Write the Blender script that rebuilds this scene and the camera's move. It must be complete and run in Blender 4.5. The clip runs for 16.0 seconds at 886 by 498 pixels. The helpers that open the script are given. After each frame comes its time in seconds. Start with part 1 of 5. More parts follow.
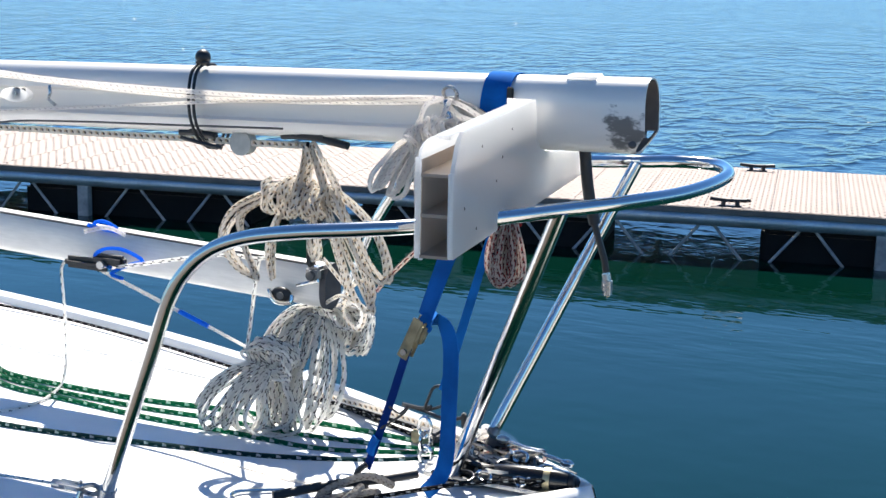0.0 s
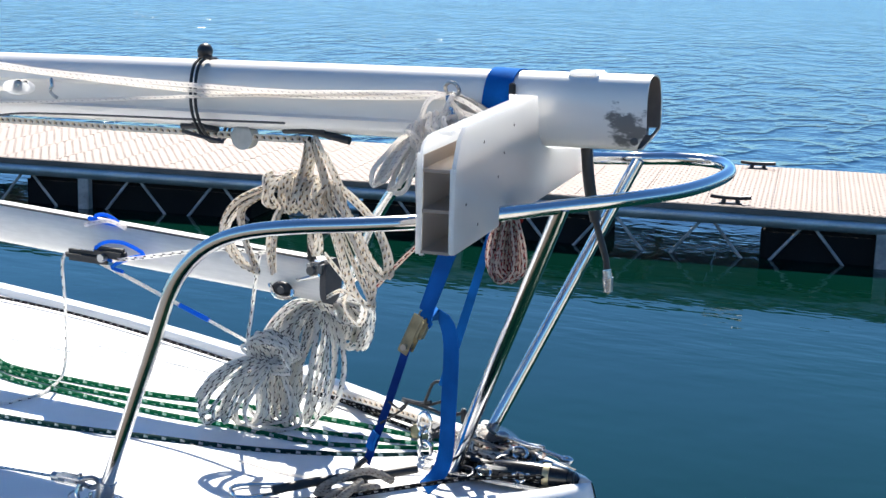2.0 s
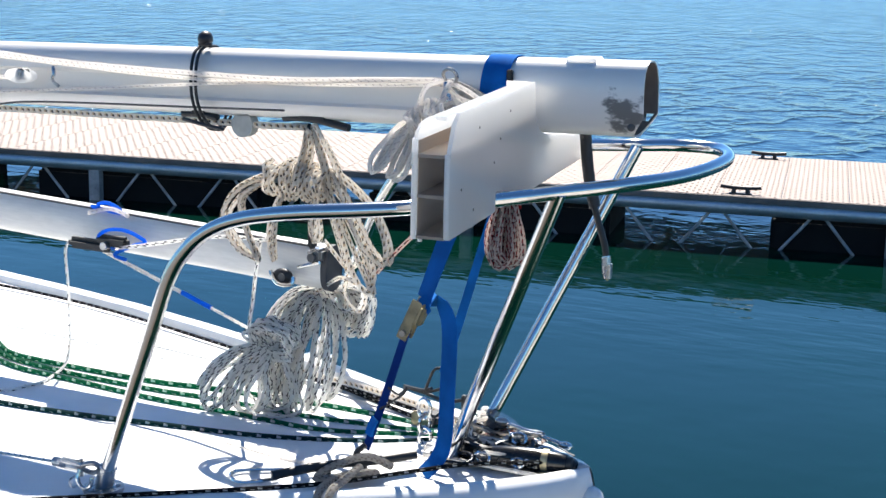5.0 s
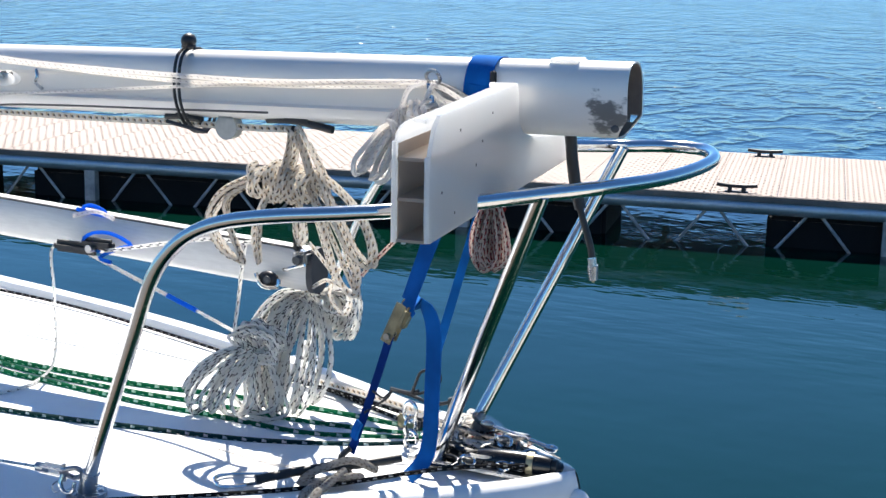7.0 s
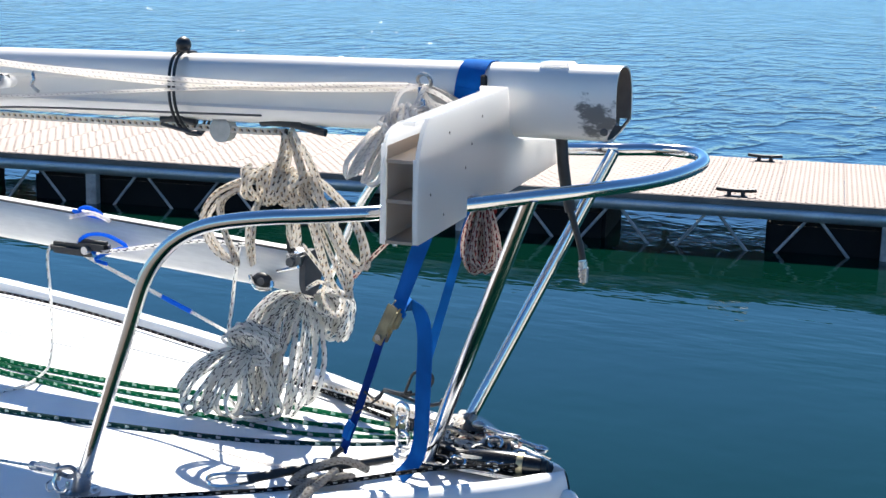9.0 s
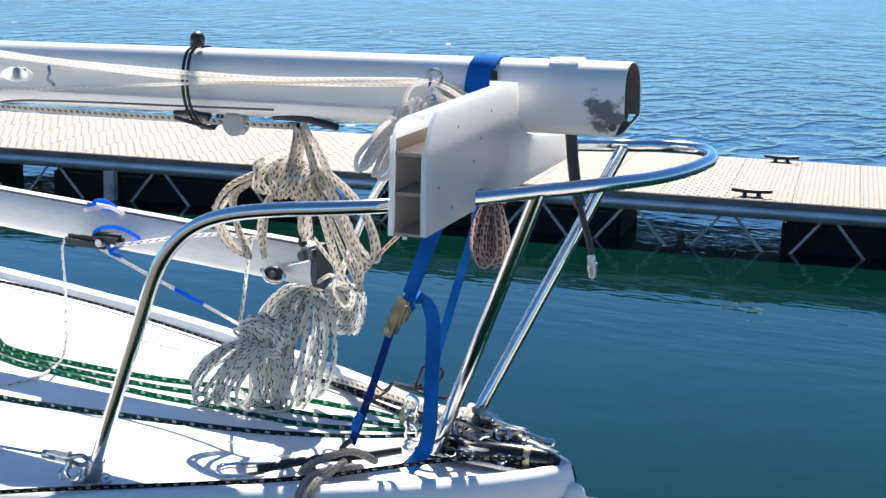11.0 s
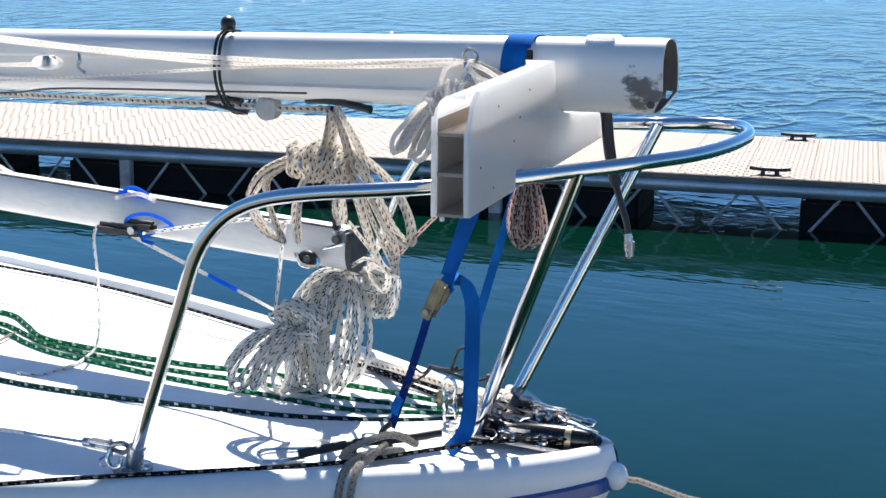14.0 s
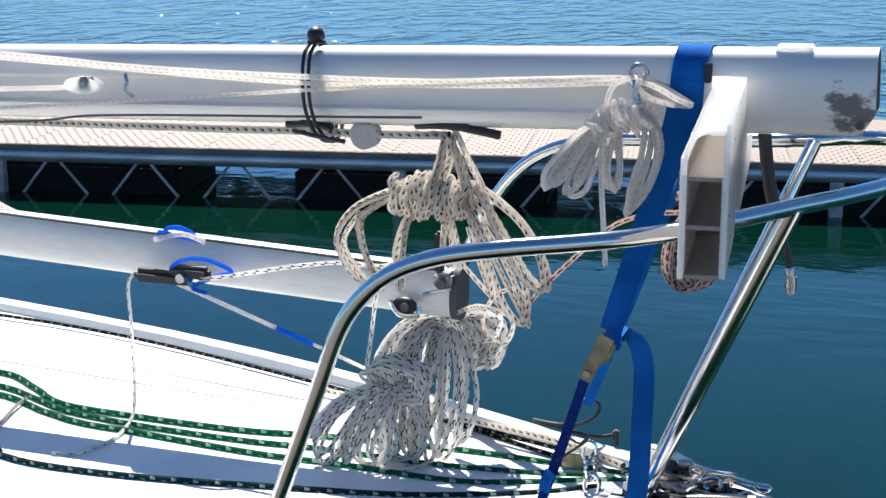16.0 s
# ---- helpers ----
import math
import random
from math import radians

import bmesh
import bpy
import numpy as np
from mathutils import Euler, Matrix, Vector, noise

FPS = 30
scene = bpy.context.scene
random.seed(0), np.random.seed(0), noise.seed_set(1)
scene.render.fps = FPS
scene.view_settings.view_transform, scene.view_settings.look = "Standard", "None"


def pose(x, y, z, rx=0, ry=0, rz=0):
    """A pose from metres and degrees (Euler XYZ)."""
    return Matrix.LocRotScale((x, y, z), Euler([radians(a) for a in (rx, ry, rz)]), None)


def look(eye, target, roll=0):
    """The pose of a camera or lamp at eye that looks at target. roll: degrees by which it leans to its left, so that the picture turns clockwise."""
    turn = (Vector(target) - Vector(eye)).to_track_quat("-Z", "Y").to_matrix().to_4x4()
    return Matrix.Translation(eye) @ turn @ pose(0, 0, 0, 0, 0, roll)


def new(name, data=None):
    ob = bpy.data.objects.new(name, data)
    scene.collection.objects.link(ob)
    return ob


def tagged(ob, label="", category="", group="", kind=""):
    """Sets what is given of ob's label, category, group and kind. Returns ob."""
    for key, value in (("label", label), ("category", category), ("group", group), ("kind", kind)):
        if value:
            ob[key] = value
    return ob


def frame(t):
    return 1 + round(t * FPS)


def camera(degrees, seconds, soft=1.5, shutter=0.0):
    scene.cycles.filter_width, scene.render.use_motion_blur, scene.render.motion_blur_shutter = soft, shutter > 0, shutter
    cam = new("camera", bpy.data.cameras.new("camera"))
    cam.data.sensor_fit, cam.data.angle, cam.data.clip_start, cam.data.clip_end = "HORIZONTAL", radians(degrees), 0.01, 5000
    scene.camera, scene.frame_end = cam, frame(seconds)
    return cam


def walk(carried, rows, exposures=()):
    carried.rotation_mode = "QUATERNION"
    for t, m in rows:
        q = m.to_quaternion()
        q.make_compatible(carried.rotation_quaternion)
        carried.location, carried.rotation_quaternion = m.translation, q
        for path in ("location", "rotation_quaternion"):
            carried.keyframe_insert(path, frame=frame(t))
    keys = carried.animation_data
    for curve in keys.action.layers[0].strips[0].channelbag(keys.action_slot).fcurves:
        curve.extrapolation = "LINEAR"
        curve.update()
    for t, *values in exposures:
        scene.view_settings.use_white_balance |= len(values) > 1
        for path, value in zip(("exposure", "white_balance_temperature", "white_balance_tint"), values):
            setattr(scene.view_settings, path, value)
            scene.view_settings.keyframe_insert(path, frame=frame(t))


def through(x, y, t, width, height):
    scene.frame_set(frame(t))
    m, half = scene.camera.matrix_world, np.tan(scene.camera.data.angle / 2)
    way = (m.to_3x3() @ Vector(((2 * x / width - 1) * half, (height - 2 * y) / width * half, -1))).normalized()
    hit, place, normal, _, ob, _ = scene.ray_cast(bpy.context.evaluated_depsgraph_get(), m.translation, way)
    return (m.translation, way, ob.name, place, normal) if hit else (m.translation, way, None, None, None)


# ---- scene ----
cam = camera(33.8, 16.0)
PATH = [
    (0, (0.742, -0.353, 2.051), (-0.085, 1.424, 1.656), 1.2),
    (0.5, (0.746, -0.364, 2.045), (-0.081, 1.414, 1.651), 1.1),
    (1, (0.744, -0.357, 2.045), (-0.082, 1.421, 1.648), 1.2),
    (1.5, (0.74, -0.349, 2.052), (-0.086, 1.428, 1.651), 1.5),
    (2, (0.74, -0.354, 2.051), (-0.086, 1.422, 1.65), 1.6),
    (2.5, (0.742, -0.348, 2.044), (-0.085, 1.427, 1.638), 1.4),
    (3, (0.75, -0.342, 2.044), (-0.078, 1.432, 1.636), 1.3),
    (3.5, (0.756, -0.35, 2.045), (-0.078, 1.421, 1.633), 1.4),
    (4, (0.757, -0.357, 2.044), (-0.08, 1.412, 1.633), 1.5),
    (6.5, (0.789, -0.331, 2.043), (-0.059, 1.432, 1.628), 1.2),
    (7, (0.789, -0.326, 2.049), (-0.053, 1.441, 1.634), 1.2),
    (7.5, (0.79, -0.328, 2.045), (-0.047, 1.44, 1.629), 1.4),
    (8, (0.791, -0.334, 2.041), (-0.043, 1.435, 1.623), 1.4),
    (8.5, (0.804, -0.329, 2.045), (-0.034, 1.438, 1.626), 1.5),
    (9, (0.819, -0.339, 2.05), (-0.027, 1.427, 1.641), 1.3),
    (11.5, (0.844, -0.355, 2.042), (-0.025, 1.399, 1.632), 1.6),
    (12, (0.842, -0.345, 2.042), (-0.025, 1.41, 1.629), 1.6),
    (12.5, (0.845, -0.34, 2.042), (-0.022, 1.414, 1.628), 1.4),
    (13, (0.846, -0.341, 2.041), (-0.014, 1.416, 1.628), 1.4),
    (13.5, (0.844, -0.35, 2.037), (-0.024, 1.403, 1.622), 1.5),
    (14, (0.795, -0.366, 2.034), (-0.084, 1.379, 1.604), 0.5),
    (14.5, (0.702, -0.347, 2.036), (-0.229, 1.367, 1.593), 1.2),
    (15, (0.52, -0.271, 2.042), (-0.363, 1.463, 1.579), 1.0),
    (15.5, (0.345, -0.196, 2.063), (-0.466, 1.575, 1.609), 0.6),
    (16, (0.135, -0.187, 2.06), (-0.529, 1.643, 1.599), -0.1),
]
walk(cam, [(t, look(eye, target, roll)) for t, eye, target, roll in PATH], [(0, 1.39), (13.8, 1.39), (14.5, 1.33), (15, 1.21), (16, 1.25)])

# ---- world, sun, exposure ----
SUN = Vector((-0.27, 0.54, 0.755)).normalized()
world = bpy.data.worlds.new("sky")
scene.world = world
world.use_nodes = True
wn = world.node_tree.nodes
sky = wn.new("ShaderNodeTexSky")
sky.sky_type = "NISHITA"
sky.sun_disc = False
sky.ozone_density, sky.dust_density, sky.air_density = 7.0, 0.0, 0.9
sky.altitude = 800
sky.sun_elevation = math.asin(SUN.z)
sky.sun_rotation = math.atan2(SUN.x, SUN.y)
wn["Background"].inputs["Strength"].default_value = 0.059
deep_blue = wn.new("ShaderNodeMix")
deep_blue.data_type, deep_blue.blend_type = "RGBA", "MULTIPLY"
deep_blue.inputs[0].default_value = 1.0
deep_blue.inputs[7].default_value = (0.655, 0.925, 1.06, 1)
world.node_tree.links.new(sky.outputs[0], deep_blue.inputs[6])
world.node_tree.links.new(deep_blue.outputs[2], wn["Background"].inputs["Color"])
sun_data = bpy.data.lights.new("sun", "SUN")
sun_data.energy, sun_data.angle, sun_data.color = 4.5, radians(0.5), (1.0, 0.95, 0.87)
sun = new("sun", sun_data)
sun.matrix_world = look(SUN * 30, (0, 0, 0))


# ---- materials ----
class Mat:
    """A small builder for node materials."""

    def __init__(self, name, color, rough=0.5, metal=0.0, **extra):
        self.m = bpy.data.materials.new(name)
        self.m.use_nodes = True
        self.t = self.m.node_tree
        self.b = self.t.nodes["Principled BSDF"]
        self.b.inputs["Base Color"].default_value = (*color, 1)
        self.b.inputs["Roughness"].default_value = rough
        self.b.inputs["Metallic"].default_value = metal
        for k, v in extra.items():
            self.b.inputs[k.replace("_", " ")].default_value = v

    def node(self, kind, **inputs):
        n = self.t.nodes.new(kind)
        for k, v in inputs.items():
            self.plug(n, k.replace("_", " "), v)
        return n

    def plug(self, n, key, v):
        key = int(key[1:]) if key[:1] == "i" and key[1:].isdigit() else key
        if isinstance(v, bpy.types.NodeSocket):
            self.t.links.new(v, n.inputs[key])
        else:
            n.inputs[key].default_value = v

    def math(self, op, a, b=0.0, clamp=False):
        n = self.t.nodes.new("ShaderNodeMath")
        n.operation, n.use_clamp = op, clamp
        self.plug(n, "i0", a)
        self.plug(n, "i1", b)
        return n.outputs[0]

    def coords(self, kind="Object", scale=(1, 1, 1), turn=(0, 0, 0)):
        c = self.t.nodes.new("ShaderNodeTexCoord")
        m = self.node("ShaderNodeMapping", Vector=c.outputs[kind])
        m.inputs["Scale"].default_value = scale
        m.inputs["Rotation"].default_value = turn
        return m.outputs[0]

    def noise(self, scale, detail=3.0, stretch=(1, 1, 1), kind="Object", rough=0.5):
        n = self.node("ShaderNodeTexNoise", Vector=self.coords(kind, stretch), Scale=scale, Detail=detail, Roughness=rough)
        return n.outputs["Fac"]

    def ramp(self, fac, stops):
        n = self.node("ShaderNodeValToRGB", Fac=fac)
        r = n.color_ramp
        while len(r.elements) < len(stops):
            r.elements.new(0.5)
        for e, (p, c) in zip(r.elements, stops):
            e.position, e.color = p, (*c, 1) if len(c) == 3 else c
        return n.outputs["Color"]

    def mix(self, fac, a, b):
        n = self.t.nodes.new("ShaderNodeMix")
        n.data_type = "RGBA"
        self.plug(n, "i0", fac)
        for i, v in ((6, a), (7, b)):
            if isinstance(v, bpy.types.NodeSocket):
                self.t.links.new(v, n.inputs[i])
            else:
                n.inputs[i].default_value = (*v, 1)
        return n.outputs[2]

    def color(self, v):
        self.t.links.new(v, self.b.inputs["Base Color"])
        return self

    def rough(self, v):
        self.t.links.new(v, self.b.inputs["Roughness"])
        return self

    def bump(self, height, strength=0.3, distance=0.002):
        n = self.node("ShaderNodeBump", Height=height, Strength=strength, Distance=distance)
        last = self.b.inputs["Normal"].links
        if last:
            self.t.links.new(last[0].from_socket, n.inputs["Normal"])
        self.t.links.new(n.outputs[0], self.b.inputs["Normal"])
        return self


def worn(name, color, rough, metal=0.0, grain=60.0, stain=4.0, amount=0.18, bump=0.15, stretch=(1, 1, 1), dirt=None, **extra):
    """A plain surface with fine grain and broad stains."""
    m = Mat(name, color, rough, metal, **extra)
    dark = dirt or tuple(c * (1 - 1.6 * amount) for c in color)
    a = m.ramp(m.noise(stain, 5, stretch), [(0.38, dark), (0.62, color)])
    b = m.ramp(m.noise(grain, 3, stretch), [(0.3, (1 - amount,) * 3), (0.7, (1, 1, 1))])
    n = m.t.nodes.new("ShaderNodeMix")
    n.data_type, n.blend_type = "RGBA", "MULTIPLY"
    n.inputs[0].default_value = 1.0
    m.t.links.new(a, n.inputs[6])
    m.t.links.new(b, n.inputs[7])
    m.color(n.outputs[2])
    r = m.node("ShaderNodeMapRange", Value=m.noise(stain * 3, 4, stretch))
    r.inputs["To Min"].default_value, r.inputs["To Max"].default_value = max(rough - 0.1, 0.02), min(rough + 0.12, 1)
    m.rough(r.outputs[0])
    if bump:
        m.bump(m.noise(grain, 3, stretch), bump, 0.001)
    return m.m


def water_material():
    """Sheltered and nearly smooth by the boat, with lazy ripples by the dock, rippled by the wind beyond it."""
    m = Mat("water", (0.002, 0.020, 0.034), 0.03, 0.0, IOR=1.33, Specular_IOR_Level=0.45)
    deep = m.noise(0.25, 3, (1, 1, 1))
    m.color(m.ramp(deep, [(0.35, (0.0005, 0.0118, 0.0076)), (0.65, (0.0007, 0.0172, 0.0108))]))
    near = m.b.inputs["Base Color"].links[0].from_socket
    place = m.t.nodes.new("ShaderNodeTexCoord")
    y = m.node("ShaderNodeSeparateXYZ", Vector=place.outputs["Object"]).outputs[1]

    def along(lo, hi, a, b):
        n = m.node("ShaderNodeMapRange", Value=y)
        n.inputs["From Min"].default_value, n.inputs["From Max"].default_value = lo, hi
        n.inputs["To Min"].default_value, n.inputs["To Max"].default_value = a, b
        return n.outputs[0]

    m.color(m.mix(along(9.0, 14.0, 0.0, 1.0), near, (0.0010, 0.0150, 0.0290)))
    w = along(8.0, 13.0, 0.12, 1.0)
    gust = m.node("ShaderNodeMapRange", Value=m.noise(0.16, 2, (0.5, 1.2, 1)))
    gust.inputs["From Min"].default_value, gust.inputs["From Max"].default_value = 0.3, 0.7
    gust.inputs["To Min"].default_value, gust.inputs["To Max"].default_value = 0.55, 1.2
    g = m.math("MULTIPLY", w, gust.outputs[0])
    m.rough(along(8.0, 18.0, 0.03, 0.16))
    crest = m.node("ShaderNodeTexNoise", Vector=m.coords("Object", (1.15, 0.62, 1), (0, 0, radians(16))), Scale=1.0, Detail=3.0, Roughness=0.5).outputs["Fac"]
    ridge = m.math("SUBTRACT", 1.0, m.math("ABSOLUTE", m.math("MULTIPLY", m.math("SUBTRACT", crest, 0.5), 3.2)), True)
    sharp = m.math("POWER", ridge, 6.0)
    open_water = m.math("MULTIPLY", m.math("SUBTRACT", w, 0.5, True), gust.outputs[0])
    m.bump(m.math("MULTIPLY", sharp, open_water), 1.0, 0.075)
    m.bump(m.math("MULTIPLY", m.noise(0.7, 3, (0.9, 0.9, 1)), g), 1.0, 0.042)
    m.bump(m.math("MULTIPLY", m.noise(0.8, 3, (0.7, 0.9, 1)), open_water), 1.0, 0.02)
    m.bump(m.math("MULTIPLY", m.noise(2.6, 3, (0.8, 1.0, 1)), w), 1.0, 0.021)
    m.bump(m.math("MULTIPLY", m.noise(8.0, 2, (0.8, 1.0, 1)), w), 1.0, 0.006)
    lazy = m.math("MULTIPLY", along(6.3, 7.0, 0.0, 1.0), m.noise(4.0, 2, (0.6, 1.6, 1)))
    m.bump(lazy, 1.0, 0.004)
    return m.m


def rope_material(name, base, fleck, pitch=0.022, width=0.35, second=None, strands=2, rough=0.85, narrow=0.5):
    """Braided rope: flecks run round it; u is metres along, v once round."""
    m = Mat(name, base, rough)
    uv = m.t.nodes.new("ShaderNodeTexCoord")
    s = m.node("ShaderNodeSeparateXYZ", Vector=uv.outputs["UV"])
    u, v = s.outputs[0], s.outputs[1]
    along = m.math("FRACT", m.math("ADD", m.math("DIVIDE", u, pitch), m.math("MULTIPLY", m.math("FLOOR", m.math("MULTIPLY", v, strands * 2.0)), 0.5)))
    slant = m.math("FRACT", m.math("ADD", m.math("MULTIPLY", v, strands * 2.0), m.math("MULTIPLY", along, 0.7)))
    mask = m.math("MULTIPLY", m.math("LESS_THAN", along, width), m.math("LESS_THAN", slant, narrow))
    grime = m.ramp(m.noise(14, 4), [(0.3, tuple(c * 0.88 for c in base)), (0.7, base)])
    col = m.mix(mask, grime, fleck)
    if second:
        other = m.math("MULTIPLY", m.math("GREATER_THAN", along, 0.72), m.math("GREATER_THAN", slant, 0.55))
        col = m.mix(other, col, second)
    m.color(col)
    plait = m.math("SINE", m.math("ADD", m.math("MULTIPLY", u, 6.283 / 0.006), m.math("MULTIPLY", v, 6.283 * 3)))
    plait2 = m.math("SINE", m.math("SUBTRACT", m.math("MULTIPLY", u, 6.283 / 0.006), m.math("MULTIPLY", v, 6.283 * 3)))
    m.bump(m.math("ADD", plait, plait2), 0.5, 0.0008)
    glow = m.node("ShaderNodeBsdfTranslucent", Color=col)
    mixer = m.t.nodes.new("ShaderNodeMixShader")
    mixer.inputs[0].default_value = 0.74
    m.t.links.new(m.b.outputs[0], mixer.inputs[1])
    m.t.links.new(glow.outputs[0], mixer.inputs[2])
    m.t.links.new(mixer.outputs[0], m.t.nodes["Material Output"].inputs["Surface"])
    return m.m


def decking_material():
    """Moulded decking with rows of slots right through it; u runs along the dock, v across."""
    m = Mat("perforated_decking", (0.55, 0.47, 0.41), 0.7)
    uv = m.t.nodes.new("ShaderNodeTexCoord")
    s = m.node("ShaderNodeSeparateXYZ", Vector=uv.outputs["UV"])
    row = m.math("DIVIDE", s.outputs[0], 0.036)
    fx = m.math("FRACT", row)
    fy = m.math("FRACT", m.math("ADD", m.math("DIVIDE", s.outputs[1], 0.130), m.math("MULTIPLY", m.math("FLOOR", row), 0.5)))
    hole = m.math("MULTIPLY", m.math("LESS_THAN", m.math("ABSOLUTE", m.math("SUBTRACT", fx, 0.5)), 0.21),
                  m.math("LESS_THAN", m.math("ABSOLUTE", m.math("SUBTRACT", fy, 0.5)), 0.13))
    col = m.ramp(m.noise(1.3, 5), [(0.3, (0.262, 0.202, 0.170)), (0.7, (0.312, 0.245, 0.208))])
    m.color(col)
    m.bump(m.noise(160, 2), 0.2, 0.001)
    clear = m.node("ShaderNodeBsdfTransparent")
    mixer = m.t.nodes.new("ShaderNodeMixShader")
    m.t.links.new(hole, mixer.inputs[0])
    m.t.links.new(m.b.outputs[0], mixer.inputs[1])
    m.t.links.new(clear.outputs[0], mixer.inputs[2])
    m.t.links.new(mixer.outputs[0], m.t.nodes["Material Output"].inputs["Surface"])
    return m.m


def mast_material():
    """Weathered anodised aluminium, brushed along its length, with a scuffed dark patch by the heel."""
    m = Mat("mast_aluminium", (0.74, 0.72, 0.69), 0.36, 0.15)
    base = m.ramp(m.noise(3.0, 5, (0.3, 2, 2)), [(0.35, (0.70, 0.675, 0.635)), (0.65, (0.82, 0.79, 0.745))])
    scuff = m.noise(38, 5, (0.5, 1, 1), rough=0.72)
    c = m.t.nodes.new("ShaderNodeTexCoord")
    d = m.node("ShaderNodeVectorMath")
    d.operation = "DISTANCE"
    sq = m.node("ShaderNodeMapping", Vector=c.outputs["Object"])
    sq.inputs["Scale"].default_value = (1, 0.3, 1.25)
    m.t.links.new(sq.outputs[0], d.inputs[0])
    d.inputs[1].default_value = (-0.034, -0.013, -0.026)
    near = m.math("SUBTRACT", 1.0, m.math("DIVIDE", d.outputs["Value"], 0.088), True)
    mask = m.ramp(m.math("ADD", m.math("MULTIPLY", near, 0.62), m.math("MULTIPLY", scuff, 0.95)), [(0.80, (0, 0, 0)), (0.90, (1, 1, 1))])
    m.color(m.mix(m.math("MULTIPLY", mask, 0.85), base, (0.07, 0.07, 0.07)))
    m.bump(m.noise(220, 2, (0.02, 1, 1)), 0.12, 0.0006)
    return m.m


def thin_plastic(name, color, rough, through):
    """Thin moulded plastic that lets some light through."""
    m = Mat(name, color, rough, Coat_Weight=0.6, Coat_Roughness=rough, Coat_IOR=1.6)
    m.color(m.ramp(m.noise(7, 5), [(0.3, tuple(c * .93 for c in color)), (0.7, color)]))
    m.bump(m.noise(25, 3), 0.04, 0.001)
    glow = m.node("ShaderNodeBsdfTranslucent", Color=(*color, 1))
    mixer = m.t.nodes.new("ShaderNodeMixShader")
    mixer.inputs[0].default_value = through
    m.t.links.new(m.b.outputs[0], mixer.inputs[1])
    m.t.links.new(glow.outputs[0], mixer.inputs[2])
    m.t.links.new(mixer.outputs[0], m.t.nodes["Material Output"].inputs["Surface"])
    return m.m


